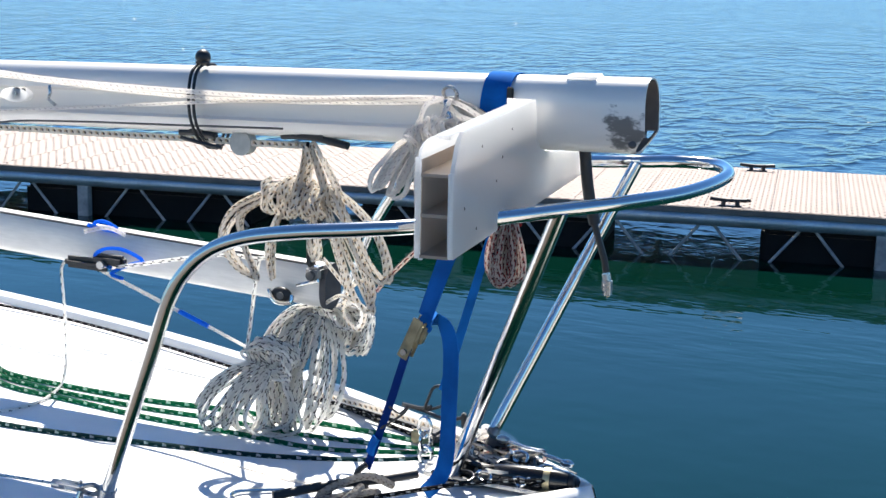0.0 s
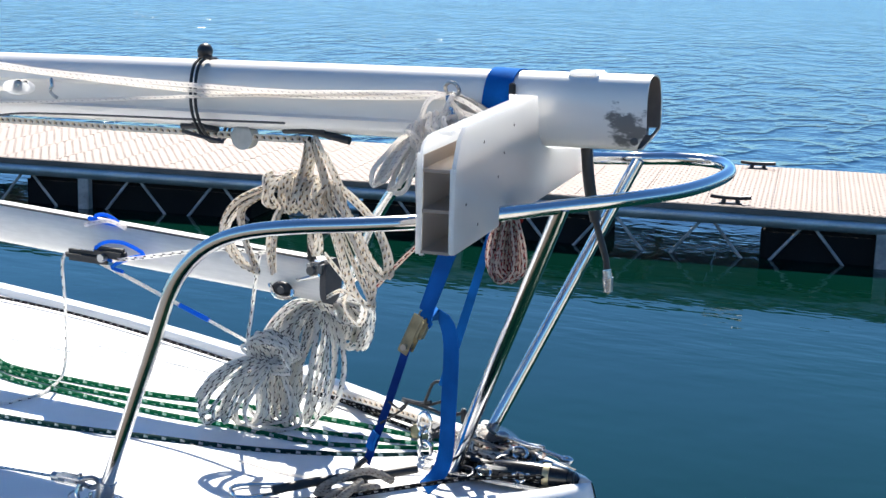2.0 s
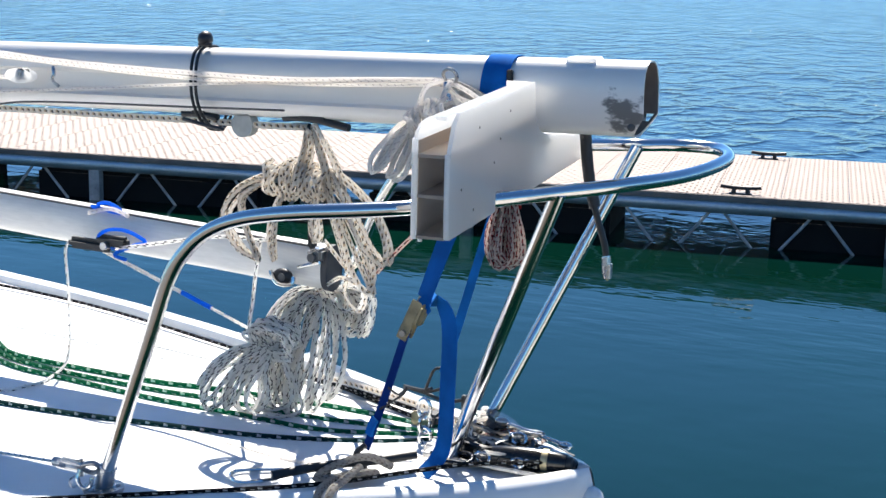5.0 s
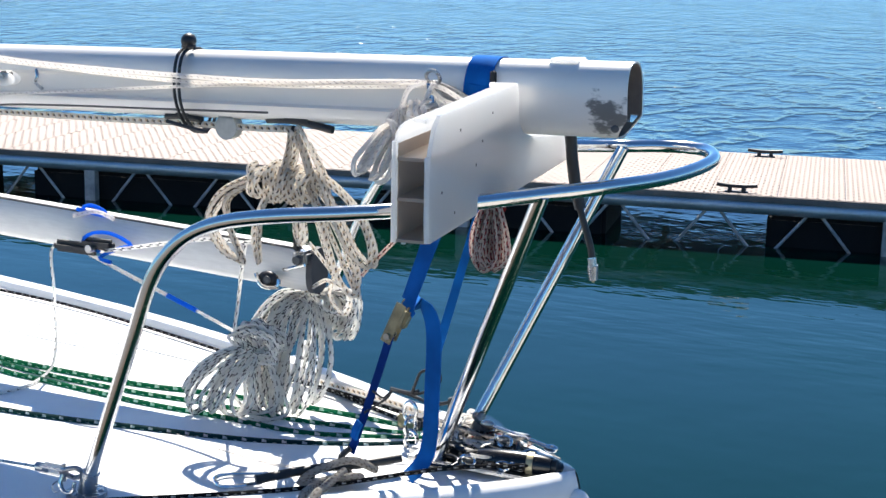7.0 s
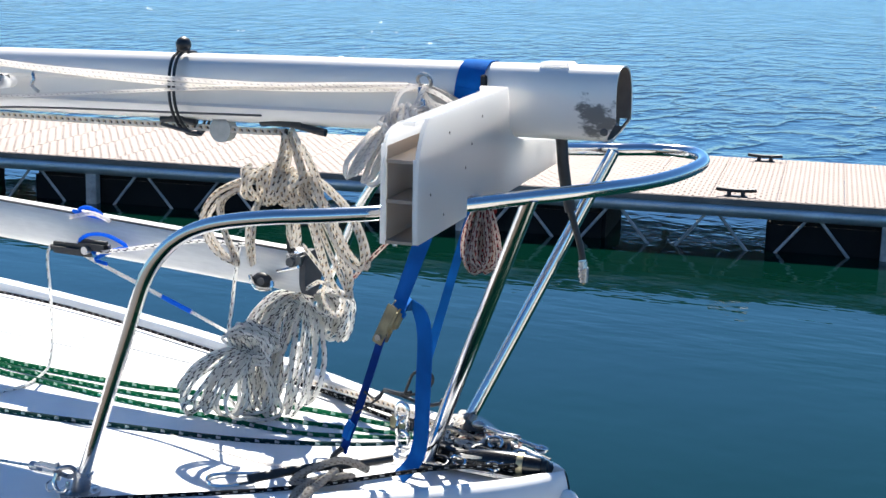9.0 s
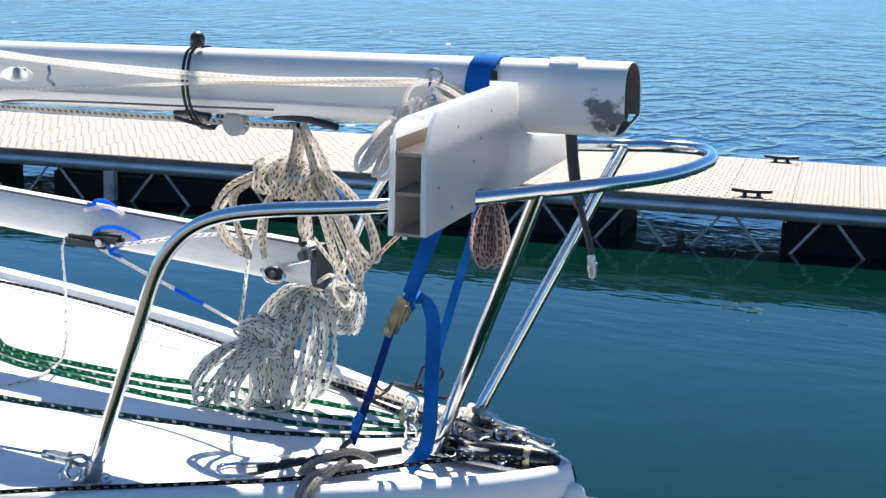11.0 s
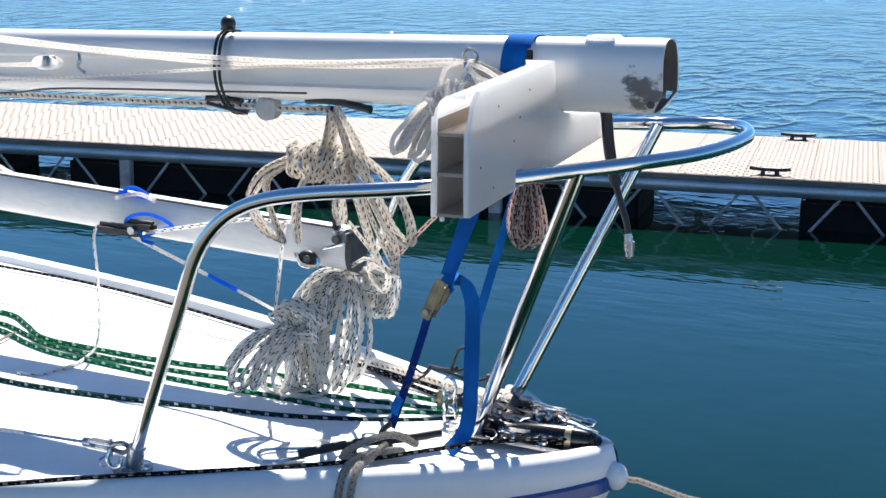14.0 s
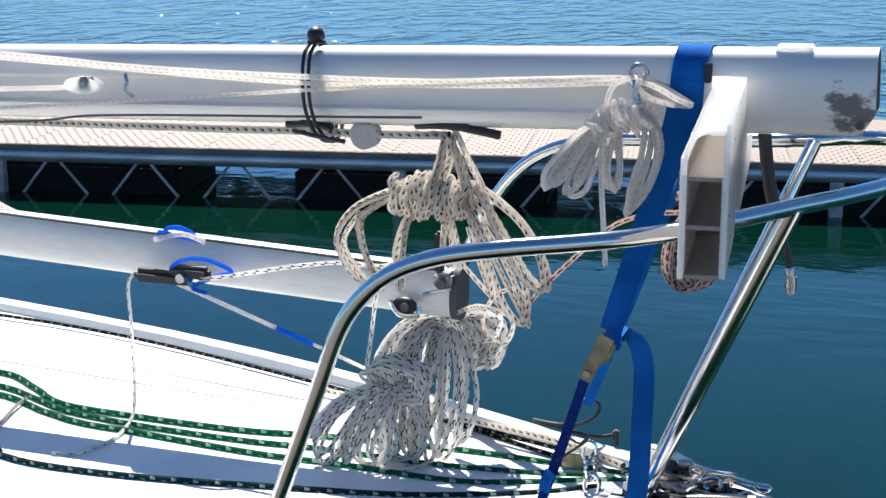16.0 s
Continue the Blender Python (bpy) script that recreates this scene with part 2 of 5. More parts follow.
M = {
    # pale surface of the unseen slab that throws light back at the crutch
    "bounce_pale": worn("pale_bounce_slab", (0.58, 0.54, 0.49), 0.8, grain=50, stain=1.2, amount=0.12, bump=0.3),
    "water": water_material(),
    "gelcoat": worn("white_gelcoat", (0.80, 0.80, 0.79), 0.32, grain=30, stain=2.5, amount=0.06, bump=0.05),
    "nonskid": worn("white_nonskid_deck", (0.80, 0.80, 0.79), 0.55, grain=420, stain=3.0, amount=0.08, bump=0.35),
    "blue_gel": worn("blue_gelcoat", (0.03, 0.10, 0.32), 0.25, amount=0.12),
    "antifoul": worn("dark_bottom_paint", (0.02, 0.03, 0.07), 0.8),
    "steel": worn("polished_steel", (0.70, 0.70, 0.69), 0.11, 1.0, grain=300, stain=9, amount=0.06, bump=0.02),
    "chrome": worn("dull_steel", (0.55, 0.55, 0.55), 0.28, 1.0, grain=200, stain=20, amount=0.2),
    "mast": mast_material(),
    "boom": worn("boom_aluminium", (0.80, 0.775, 0.735), 0.40, 0.15, grain=200, stain=3, amount=0.1, stretch=(0.15, 1, 1)),
    "groove": worn("dark_groove", (0.10, 0.10, 0.10), 0.6),
    "plastic": thin_plastic("white_plastic", (0.97, 0.965, 0.95), 0.14, 0.65),
    # white plastic coloured brown and nearly opaque, for the shade inside the crutch
    "plastic_shaded": thin_plastic("shade_brown_plastic", (0.42, 0.32, 0.24), 0.5, 0.10),
    "black": worn("black_plastic", (0.018, 0.018, 0.020), 0.45),
    "fill_grey": worn("grey_fill_ground", (0.17, 0.16, 0.15), 0.9, grain=60, stain=1.5, amount=0.2, bump=0.3),
    "seam": worn("grey_seam", (0.74, 0.73, 0.72), 0.7),
    "gloss": worn("glossy_black_plastic", (0.010, 0.010, 0.011), 0.22, amount=0.3),
    "rubber": worn("grey_rubber", (0.07, 0.07, 0.075), 0.7),
    "strap": worn("blue_webbing", (0.007, 0.140, 0.50), 0.9, Specular_IOR_Level=0.08, grain=900, stain=12, amount=0.22, bump=0.4, stretch=(1, 1, 1)),
    # the same webbing with its shade put into a darker blue
    "strap_shaded": worn("shaded_blue_webbing", (0.006, 0.04, 0.22), 0.9, Specular_IOR_Level=0.08, grain=700, stain=12, amount=0.2),
    "ratchet": worn("yellow_zinc", (0.46, 0.40, 0.25), 0.42, 0.6, grain=80, stain=25, amount=0.25),
    "galv": worn("galvanised_steel", (0.54, 0.61, 0.66), 0.40, 0.65, grain=50, stain=3, amount=0.12),
    "galv_dull": worn("dull_galvanised_steel", (0.60, 0.58, 0.55), 0.6, 0.05, grain=40, stain=6, amount=0.25),
    "fascia": worn("grey_brown_fascia", (0.22, 0.19, 0.17), 0.75),
    "float": worn("black_float", (0.010, 0.010, 0.011), 0.7, Specular_IOR_Level=0.2),
    "decking": decking_material(),
    # brown picked to darken what the pulpit legs mirror
    "pier": worn("brown_pier_deck", (0.13, 0.105, 0.085), 0.8, grain=40, stain=1.5, amount=0.15, bump=0.3),
    "nylon": worn("translucent_white_nylon", (0.52, 0.52, 0.48), 0.4),
    "rope_bw": rope_material("white_rope_black_flecks", (0.97, 0.955, 0.92), (0.05, 0.05, 0.06), 0.024, 0.48, strands=1, narrow=0.32),
    "rope_tan": rope_material("cream_rope_dark_flecks", (0.93, 0.89, 0.83), (0.045, 0.045, 0.05), 0.016, 0.30, strands=1.5, narrow=0.34, second=(0.58, 0.47, 0.34)),
    "rope_red": rope_material("cream_rope_red_flecks", (0.80, 0.74, 0.68), (0.30, 0.03, 0.03), 0.018, 0.40, second=(0.06, 0.04, 0.04)),
    "rope_green": rope_material("green_rope_white_flecks", (0.012, 0.185, 0.095), (0.88, 0.90, 0.86), 0.044, 0.26, strands=1, narrow=0.40),
    "rope_dark": rope_material("dark_green_rope_white_flecks", (0.012, 0.065, 0.066), (0.80, 0.84, 0.84), 0.040, 0.24, strands=1, narrow=0.36),
    "rope_black": rope_material("black_rope_white_flecks", (0.014, 0.014, 0.016), (0.70, 0.70, 0.68), 0.030, 0.28),
    "rope_white": rope_material("white_braided_rope", (0.95, 0.92, 0.88), (0.62, 0.58, 0.58), 0.015, 0.34, strands=1.5, narrow=0.26),
    "rope_grey": rope_material("weathered_grey_rope", (0.58, 0.55, 0.51), (0.30, 0.27, 0.24), 0.012, 0.45),
    "rope_blue": rope_material("blue_cord", (0.03, 0.30, 0.86), (0.03, 0.24, 0.72), 0.010, 0.4),
}


# ---- mesh helpers ----
def mesh_of(bm, name, material, smooth=True):
    me = bpy.data.meshes.new(name)
    bmesh.ops.recalc_face_normals(bm, faces=bm.faces)
    bm.to_mesh(me)
    bm.free()
    me.materials.append(M[material] if isinstance(material, str) else material)
    if smooth:
        me.polygons.foreach_set("use_smooth", [True] * len(me.polygons))
        me.set_sharp_from_angle(angle=radians(38))
    return me


def part(name, bm, material, parent, label="", smooth=True):
    ob = new(name, mesh_of(bm, name, material, smooth))
    ob.parent = parent
    return tagged(ob, label)


def thing(name, label, category, at=(0, 0, 0), group="", kind="", turn=0.0):
    ob = new(name)
    ob.empty_display_size = 0.1
    ob.matrix_world = pose(*at, 0, 0, turn)
    return tagged(ob, label, category, group, kind)


def solid(name, bm, material, label, category, group="", kind="", smooth=True):
    return tagged(new(name, mesh_of(bm, name, material, smooth)), label, category, group, kind)


def box(bm, lo, hi, bevel=0.0, m=None):
    r = bmesh.ops.create_cube(bm, size=1)
    lo, hi = Vector(lo), Vector(hi)
    for v in r["verts"]:
        v.co = Vector(((lo[i] + hi[i]) / 2 + v.co[i] * (hi[i] - lo[i]) for i in range(3)))
    vs = r["verts"]
    if bevel:
        es = list({e for v in vs for e in v.link_edges})
        out = bmesh.ops.bevel(bm, geom=es, offset=bevel, segments=2, affect="EDGES")
        vs = list({v for f in out["faces"] for v in f.verts} | {v for v in vs if v.is_valid})
    if m is not None:
        bmesh.ops.transform(bm, matrix=m, verts=[v for v in vs if v.is_valid])
    return bm


def smooth_path(pts, step=0.02, closed=False):
    """A Catmull-Rom line through pts, in even steps."""
    p = [Vector(q) for q in pts]
    n = len(p)
    out = []
    for i in range(n if closed else n - 1):
        if closed:
            a, b, c, d = p[i - 1], p[i], p[(i + 1) % n], p[(i + 2) % n]
        else:
            b, c = p[i], p[i + 1]
            a = p[i - 1] if i else b * 2 - c
            d = p[i + 2] if i + 2 < n else c * 2 - b
        k = max(2, int((c - b).length / step) + 1)
        for j in range(k):
            t = j / k
            out.append(0.5 * ((2 * b) + (c - a) * t + (2 * a - 5 * b + 4 * c - d) * t * t + (3 * b - a - 3 * c + d) * t ** 3))
    if not closed:
        out.append(p[-1])
    return out


def sweep(bm, pts, section, closed_section=True, cap=True, up=None, taper=None, closed=False):
    """Sweep a section (pairs of side, height) along pts, with u in metres along and v round."""
    uv = bm.loops.layers.uv.verify()
    n, k = len(pts), len(section)
    rings, dist, normal = [], [0.0], None
    for i, p in enumerate(pts):
        t = ((pts[(i + 1) % n] - pts[i - 1]) if closed else (pts[min(i + 1, n - 1)] - pts[max(i - 1, 0)]))
        t = t.normalized() if t.length > 1e-9 else Vector((1, 0, 0))
        if normal is None or up is not None:
            ref = Vector(up) if up is not None else Vector((0, 0, 1))
            if abs(t.dot(ref)) > 0.98:
                ref = Vector((0, 1, 0))
            normal = (ref - t * ref.dot(t)).normalized()
        else:
            normal = (normal - t * normal.dot(t)).normalized()
        side = t.cross(normal)
        f = taper(i / max(n - 1, 1)) if taper else 1.0
        rings.append([bm.verts.new(p + (side * a + normal * b) * f) for a, b in section])
        if i:
            dist.append(dist[-1] + (pts[i] - pts[i - 1]).length)
    if closed:
        dist.append(dist[-1] + (pts[0] - pts[-1]).length)
    for i in range(n if closed else n - 1):
        r0, r1 = rings[i], rings[(i + 1) % n]
        for j in range(k if closed_section else k - 1):
            q = (j + 1) % k
            f = bm.faces.new((r0[j], r0[q], r1[q], r1[j]))
            for loop, (du, dv) in zip(f.loops, ((i, j), (i, j + 1), (i + 1, j + 1), (i + 1, j))):
                loop[uv].uv = (dist[du], dv / k)
    if cap and closed_section and not closed:
        bm.faces.new(rings[0][::-1])
        bm.faces.new(rings[-1])
    return bm


def ring(r, k=8, ry=None):
    return [(r * math.cos(2 * math.pi * j / k), (ry or r) * math.sin(2 * math.pi * j / k)) for j in range(k)]


def tube(bm, pts, r, k=8, step=0.012, closed=False, raw=False):
    return sweep(bm, [Vector(p) for p in pts] if raw else smooth_path(pts, step, closed), ring(r, k), closed=closed)


def rod(bm, a, b, r, k=10, r2=None):
    a, b = Vector(a), Vector(b)
    return sweep(bm, [a, b], ring(r, k), taper=(lambda t: 1 + t * ((r2 or r) / r - 1)))


def ball(bm, c, r, squash=(1, 1, 1), seg=14):
    out = bmesh.ops.create_uvsphere(bm, u_segments=seg, v_segments=seg // 2 + 2, radius=r)
    for v in out["verts"]:
        v.co = Vector((v.co.x * squash[0], v.co.y * squash[1], v.co.z * squash[2])) + Vector(c)
    return bm


def prism(bm, outline, lo, hi, axis=0):
    """A flat outline (two coordinates) given thickness from lo to hi along an axis."""
    def at(p, h):
        q = list(p)
        q.insert(axis, h)
        return q
    a = [bm.verts.new(at(p, lo)) for p in outline]
    b = [bm.verts.new(at(p, hi)) for p in outline]
    bm.faces.new(a)
    bm.faces.new(b[::-1])
    for i in range(len(a)):
        j = (i + 1) % len(a)
        bm.faces.new((a[i], b[i], b[j], a[j]))
    return bm


def B():
    return bmesh.new()


def rope(name, pts, r, material, label, category="rope", group="", step=0.012, k=8):
    return solid(name, tube(B(), pts, r, k, step), material, label, category, group)


# ---- water ----
bm = B()
edges = [-900, -120, -30, -12, -6, -3, 0, 3, 6, 12, 30, 120, 900]
grid = [[bm.verts.new((x, y + 5, 0)) for x in edges] for y in edges]
for i in range(len(edges) - 1):
    for j in range(len(edges) - 1):
        bm.faces.new((grid[i][j], grid[i][j + 1], grid[i + 1][j + 1], grid[i + 1][j]))
solid("water", bm, "water", "rippled blue-green lake water reaching the horizon", "water", kind="structure")

# ---- unseen pier assumed under the onlooker, and unseen ground added round it ----
bm = B()
box(bm, (-14, -0.6, 0.18), (12, 0.1, 0.42), 0.02)
solid("unseen_pier", bm, "pier", "unseen plain pier, brown for the reflections in the steel", "pier", kind="structure")
# added out of view: a pale slab that bounces sunlight onto crutch and bow
bm = B()
box(bm, (0.8, 0.104, 0.18), (12, 2.1, 0.42), 0.02)
solid("bounce_slab", bm, "bounce_pale", "unseen pale slab added to bounce light onto the crutch", "pier", kind="structure")
# added behind the camera: grey ground for the steel to mirror, with some fill
bm = B()
box(bm, (-30, -12, 0.10), (30, -0.604, 0.42), 0.02)
solid("fill_ground", bm, "fill_grey", "unseen grey ground added for steel reflections and bounced light", "quay", kind="structure")

# ---- sailboat ----
BOW = Vector((-0.062, 2.035, 0))
AFT = Vector((-math.cos(radians(4.3)), -math.sin(radians(4.3)), 0))
OUT = Vector((AFT.y, -AFT.x, 0))          # towards the far side
DECK = 1.08


def on_boat(s, w, z):
    p = BOW + AFT * s + OUT * w
    return Vector((p.x, p.y, z))


def half_beam(s):
    return float(np.interp(s, [0, .02, .06, .12, .20, .30, .43, .75, 1.09, 1.5, 2.03, 2.6, 4.0, 6.0, 7.4],
                           [.005, .045, .085, .135, .19, .245, .315, .485, .635, .78, .93, 1.02, 1.18, 1.2, 1.0]))


def sheer(s):
    return DECK + 0.022 * math.exp(-s / 0.35)


boat = thing("sailboat", "white fibreglass sailboat bow with blue hull stripe", "sailboat", on_boat(3.5, 0, 0))
boat_inv = Matrix.Translation(-Vector(boat.location))


def boat_part(name, bm, material, label="", parent=None):
    bmesh.ops.transform(bm, matrix=boat_inv, verts=bm.verts)
    return part(name, bm, material, parent or boat, label)


S_STEPS = [0, .008, .02, .04, .07, .11, .16, .22, .30, .4, .52, .66, .82, 1.0, 1.2, 1.45, 1.75, 2.1, 2.6, 3.2, 4, 5, 6, 7, 7.4]


def shell(profile):
    """Skin along the hull on both sides from pairs of (fraction or inset, height) made for each station."""
    bm = B()
    for sgn in (-1, 1):
        rows = [[bm.verts.new(on_boat(s + ds, sgn * w, z)) for w, z, ds in profile(s)] for s in S_STEPS]
        for a, b in zip(rows, rows[1:]):
            for j in range(len(a) - 1):
                bm.faces.new((a[j], a[j + 1], b[j + 1], b[j]))
    bmesh.ops.remove_doubles(bm, verts=bm.verts, dist=0.0008)
    return bm


def deck_profile(s):
    h, z = half_beam(s), sheer(s)
    inner = max(h - 0.055, h * 0.2)
    return [(inner * f, z - 0.010 + 0.005 * (1 - f * f) * min(1, h * 2), 0) for f in (0, .2, .4, .6, .8, .93, 1.0)]


def lip_profile(s):
    h, z = half_beam(s), sheer(s)
    k = min(1.0, h / 0.06)
    inner = max(h - 0.055, h * 0.2)
    return [(inner, z - 0.010, 0), (inner + 0.006 * k, z + 0.008, 0), (h - 0.035 * k, z + 0.014, 0), (h - 0.018 * k, z + 0.012, 0), (h - 0.006 * k, z + 0.003, -.004),
            (h, z - 0.012, -.008), (h + 0.001, z - 0.040 + drop(s) * .7, -.010), (h - 0.002, z - 0.062 + drop(s), -.008)]


def drop(s):
    """The stripe climbs towards the stem."""
    return 0.022 * math.exp(-s / 0.25)


def stripe_profile(s):
    h, z = half_beam(s), sheer(s) + drop(s)
    return [(h - 0.002, z - 0.062, -.008), (h + 0.006, z - 0.066, -.012), (h + 0.007, z - 0.088, -.012), (h - 0.003, z - 0.094, -.006)]


def side_profile(s):
    h, z = half_beam(s), sheer(s) + drop(s)
    return [(h * (1 - .30 * f * f) - 0.003, z - 0.094 - (z - 0.02) * f, .55 * f) for f in (0, .15, .35, .6, .85, 1.0)]


boat_part("deck", shell(deck_profile), "nonskid", "white non-skid foredeck")
boat_part("gunwale", shell(lip_profile), "gelcoat")
boat_part("hull_stripe", shell(stripe_profile), "blue_gel", "blue rubbing stripe")
boat_part("hull", shell(side_profile), "gelcoat")
bm = B()
last = S_STEPS[-1]
edge = [on_boat(last + ds, w, z) for w, z, ds in lip_profile(last)[4:] + stripe_profile(last) + side_profile(last)]
flip = [on_boat(last + ds, -w, z) for w, z, ds in lip_profile(last)[4:] + stripe_profile(last) + side_profile(last)]
bm.faces.new([bm.verts.new(q) for q in edge + flip[::-1]])
boat_part("transom", bm, "gelcoat")
bm = B()
ball(bm, on_boat(-0.010, -0.012, 1.058), 0.021, (1.1, 1, 1.25))
boat_part("bow_eye_pad", bm, "gelcoat", "rounded white pad on the stem")

# ---- pulpit ----
pulpit = thing("pulpit", "polished stainless steel bow pulpit on the foredeck", "railing", (-0.4, 2.0, DECK))
PI = Matrix.Translation(-Vector(pulpit.location))


def pulpit_part(name, bm, material="steel", label="", parent=None):
    bmesh.ops.transform(bm, matrix=PI, verts=bm.verts)
    return part(name, bm, material, parent or pulpit, label)


TUBE = 0.0125
near_rail = [(-0.825, 1.605, 1.075), (-0.808, 1.602, 1.115), (-0.712, 1.60, 1.365), (-0.669, 1.60, 1.478), (-0.634, 1.60, 1.531), (-0.589, 1.60, 1.569),
             (-0.523, 1.60, 1.597), (-0.43, 1.608, 1.615), (-0.33, 1.640, 1.624), (-0.25, 1.685, 1.630), (-0.153, 1.80, 1.636), (-0.084, 1.898, 1.640), (-0.015, 1.985, 1.645),
             (0.050, 2.095, 1.650), (0.080, 2.21, 1.655), (0.081, 2.325, 1.660), (0.035, 2.42, 1.662), (-0.044, 2.425, 1.662), (-0.12, 2.375, 1.662), (-0.25, 2.40, 1.650),
             (-0.40, 2.43, 1.640), (-0.53, 2.455, 1.626), (-0.62, 2.47, 1.598), (-0.685, 2.48, 1.55), (-0.735, 2.49, 1.485), (-0.775, 2.50, 1.41), (-0.90, 2.51, 1.12), (-0.915, 2.51, 1.075)]
pulpit_part("rail", sweep(B(), smooth_path(near_rail, 0.02), ring(TUBE, 20)), "steel")
pulpit_part("front_leg", rod(B(), (-0.087, 1.888, 1.640), (-0.336, 2.008, 1.080), TUBE + 0.001, 20))
pulpit_part("front_leg", rod(B(), (-0.110, 2.365, 1.660), (-0.342, 2.165, 1.080), TUBE, 20))
for x, y in ((-0.82, 1.604), (-0.336, 2.008), (-0.342, 2.165), (-0.915, 2.51)):
    base = pulpit_part("base_plate", rod(B(), (x, y, DECK - 0.008), (x, y, DECK + 0.002), 0.036, 24), "chrome", "round base plate")
    pulpit_part("socket", rod(B(), (x, y, DECK), (x + 0.012, y, DECK + 0.04), 0.0165, 18), "chrome", parent=base)
    for k in range(3):
        a = k * 2.1 + 0.5
        pulpit_part("screw", ball(B(), (x + 0.026 * math.cos(a), y + 0.026 * math.sin(a), DECK + 0.003), 0.005, (1, 1, .5), 8), "chrome", parent=base)

# ---- mast ----
MAST_END = Vector((0.006, 2.07, 1.786))
mast = thing("mast", "grey anodised aluminium mast lying over the pulpit", "mast", MAST_END)
mast.matrix_world = Matrix.LocRotScale(MAST_END, Euler((0, radians(-1.55), 0)), None)
MH, MW = 0.066, 0.043


def mast_section(hollow):
    """A rounded oval; hollow: with the flat recess along its flanks."""
    out = []
    for j in range(72):
        a = 2 * math.pi * j / 72
        c, s = math.cos(a), math.sin(a)
        y, z = MW * math.copysign(abs(c) ** 0.76, c), MH * math.copysign(abs(s) ** 0.76, s)
        if hollow and -0.032 < z < 0.016:
            y = math.copysign(MW - 0.013, y)
        out.append((y, z))
    return out


bm = B()
sec = mast_section(False)
NS = len(sec)
rings = []
for x in [-6.2, -5, -4, -3, -2, -1.5, -1, -.6, -0.345, -0.32, -.2, -.1, -.05, -.021, -.006, 0.0]:
    rings.append([bm.verts.new((x - (0.045 * max(0.0, -b / MH - 0.45) if x > -0.01 else 0), a, b)) for a, b in mast_section(x < -0.33)])
HOLE = [j for j in range(NS) if sec[j][0] > 0 and -0.044 < sec[j][1] < -0.034]      # drilled through the far wall
for i, (a, b) in enumerate(zip(rings, rings[1:])):
    for j in range(NS):
        if not (j in HOLE and i == len(rings) - 3):
            bm.faces.new((a[j], a[(j + 1) % NS], b[(j + 1) % NS], b[j]))
rim = [v.co.copy() for v in rings[-1]]
inner = [bm.verts.new(Vector((c.x, c.y * .95, c.z * .96))) for c in rim]
for j in range(NS):
    q = (j + 1) % NS
    bm.faces.new((rings[-1][j], rings[-1][q], inner[q], inner[j]))
part("extrusion", bm, "mast", mast)
# inside of the heel, its shade put into a dull dark colour
bm = B()
bores = [[bm.verts.new(Vector((c.x + dx, c.y * .948, c.z * .958))) for c in rim] for dx in (-.001, -.006, -.021, -.30)]
for i, (a, b) in enumerate(zip(bores, bores[1:])):
    for j in range(NS):
        if not (j in HOLE and i == 1):
            bm.faces.new((a[j], a[(j + 1) % NS], b[(j + 1) % NS], b[j]))
part("bore", bm, "fascia", mast, "bore of the hollow heel, coloured dark for its shade")
# added dark sheet that closes the hollow where only shade lies
bm = B()
prism(bm, [(a * .945, b * .95) for a, b in sec], -0.30, -0.29, 0)
part("shade_stop", bm, "rubber", mast, "dark grey sheet standing for the shade deep in the heel")
bm = B()
ball(bm, (-0.022, -0.0385, -0.046), 0.0075, (1, .35, .9))
part("bolt", bm, "groove", mast)
part("top_pad", box(B(), (-0.150, -0.024, 0.060), (-0.095, 0.024, 0.070), 0.003), "plastic", mast, "white pad on top")

# ---- boom ----
boom = thing("boom", "grey aluminium boom lying low beside the deck edge", "boom", (-0.70, 2.2, 1.385))
boom.matrix_world = Matrix.LocRotScale((-0.703, 2.2, 1.380), Euler((0, radians(1.9), radians(-1.5))), None)
bsec = [(0.032 * math.copysign(abs(math.cos(a)) ** .8, math.cos(a)), 0.047 * math.copysign(abs(math.sin(a)) ** .8, math.sin(a))) for a in [2 * math.pi * j / 32 for j in range(32)]]
bm = B()
sweep(bm, [Vector((x, 0, 0)) for x in np.linspace(-3.2, 0, 12)], bsec)
part("extrusion", bm, "boom", boom)
part("sail_slot", box(B(), (-3.2, -0.020, 0.040), (-0.02, -0.013, 0.0452), 0.001), "groove", boom)
bm = B()
prism(bm, [(a * 1.03, b * 1.03) for a, b in bsec], -0.004, 0.010, 0)
part("end_cap", bm, "rubber", boom, "dark grey end cap")

# ---- mast crutch of hollow white plastic ----
crutch = thing("mast_crutch", "white hollow plastic board propping the mast on the rail", "support", (-0.130, 1.548, 1.61), turn=6.0)
CR = Matrix.Translation((0, 0, -1.61))


def crutch_part(name, bm, material, label="", parent=None):
    bmesh.ops.transform(bm, matrix=CR, verts=bm.verts)
    return part(name, bm, material, parent or crutch, label)


low_z = lambda d: 1.611 + d * 0.029
top_z = lambda d: 1.795 + d * 0.037
arc = [(0.437, top_z(.437)), (0.446, 1.785), (0.451, 1.755), (0.460, 1.737), (0.480, 1.722), (0.520, 1.712), (0.590, 1.703), (0.700, 1.692), (0.785, 1.684), (0.788, low_z(.788))]
slot = [(0.268, low_z(.268)), (0.268, 1.650), (0.232, 1.650), (0.232, low_z(.232))]
front = [(0.010, 1.611), (0.003, 1.65), (0.003, 1.70), (0.010, 1.745), (0.026, 1.778), (0.048, top_z(.048))] + arc + slot
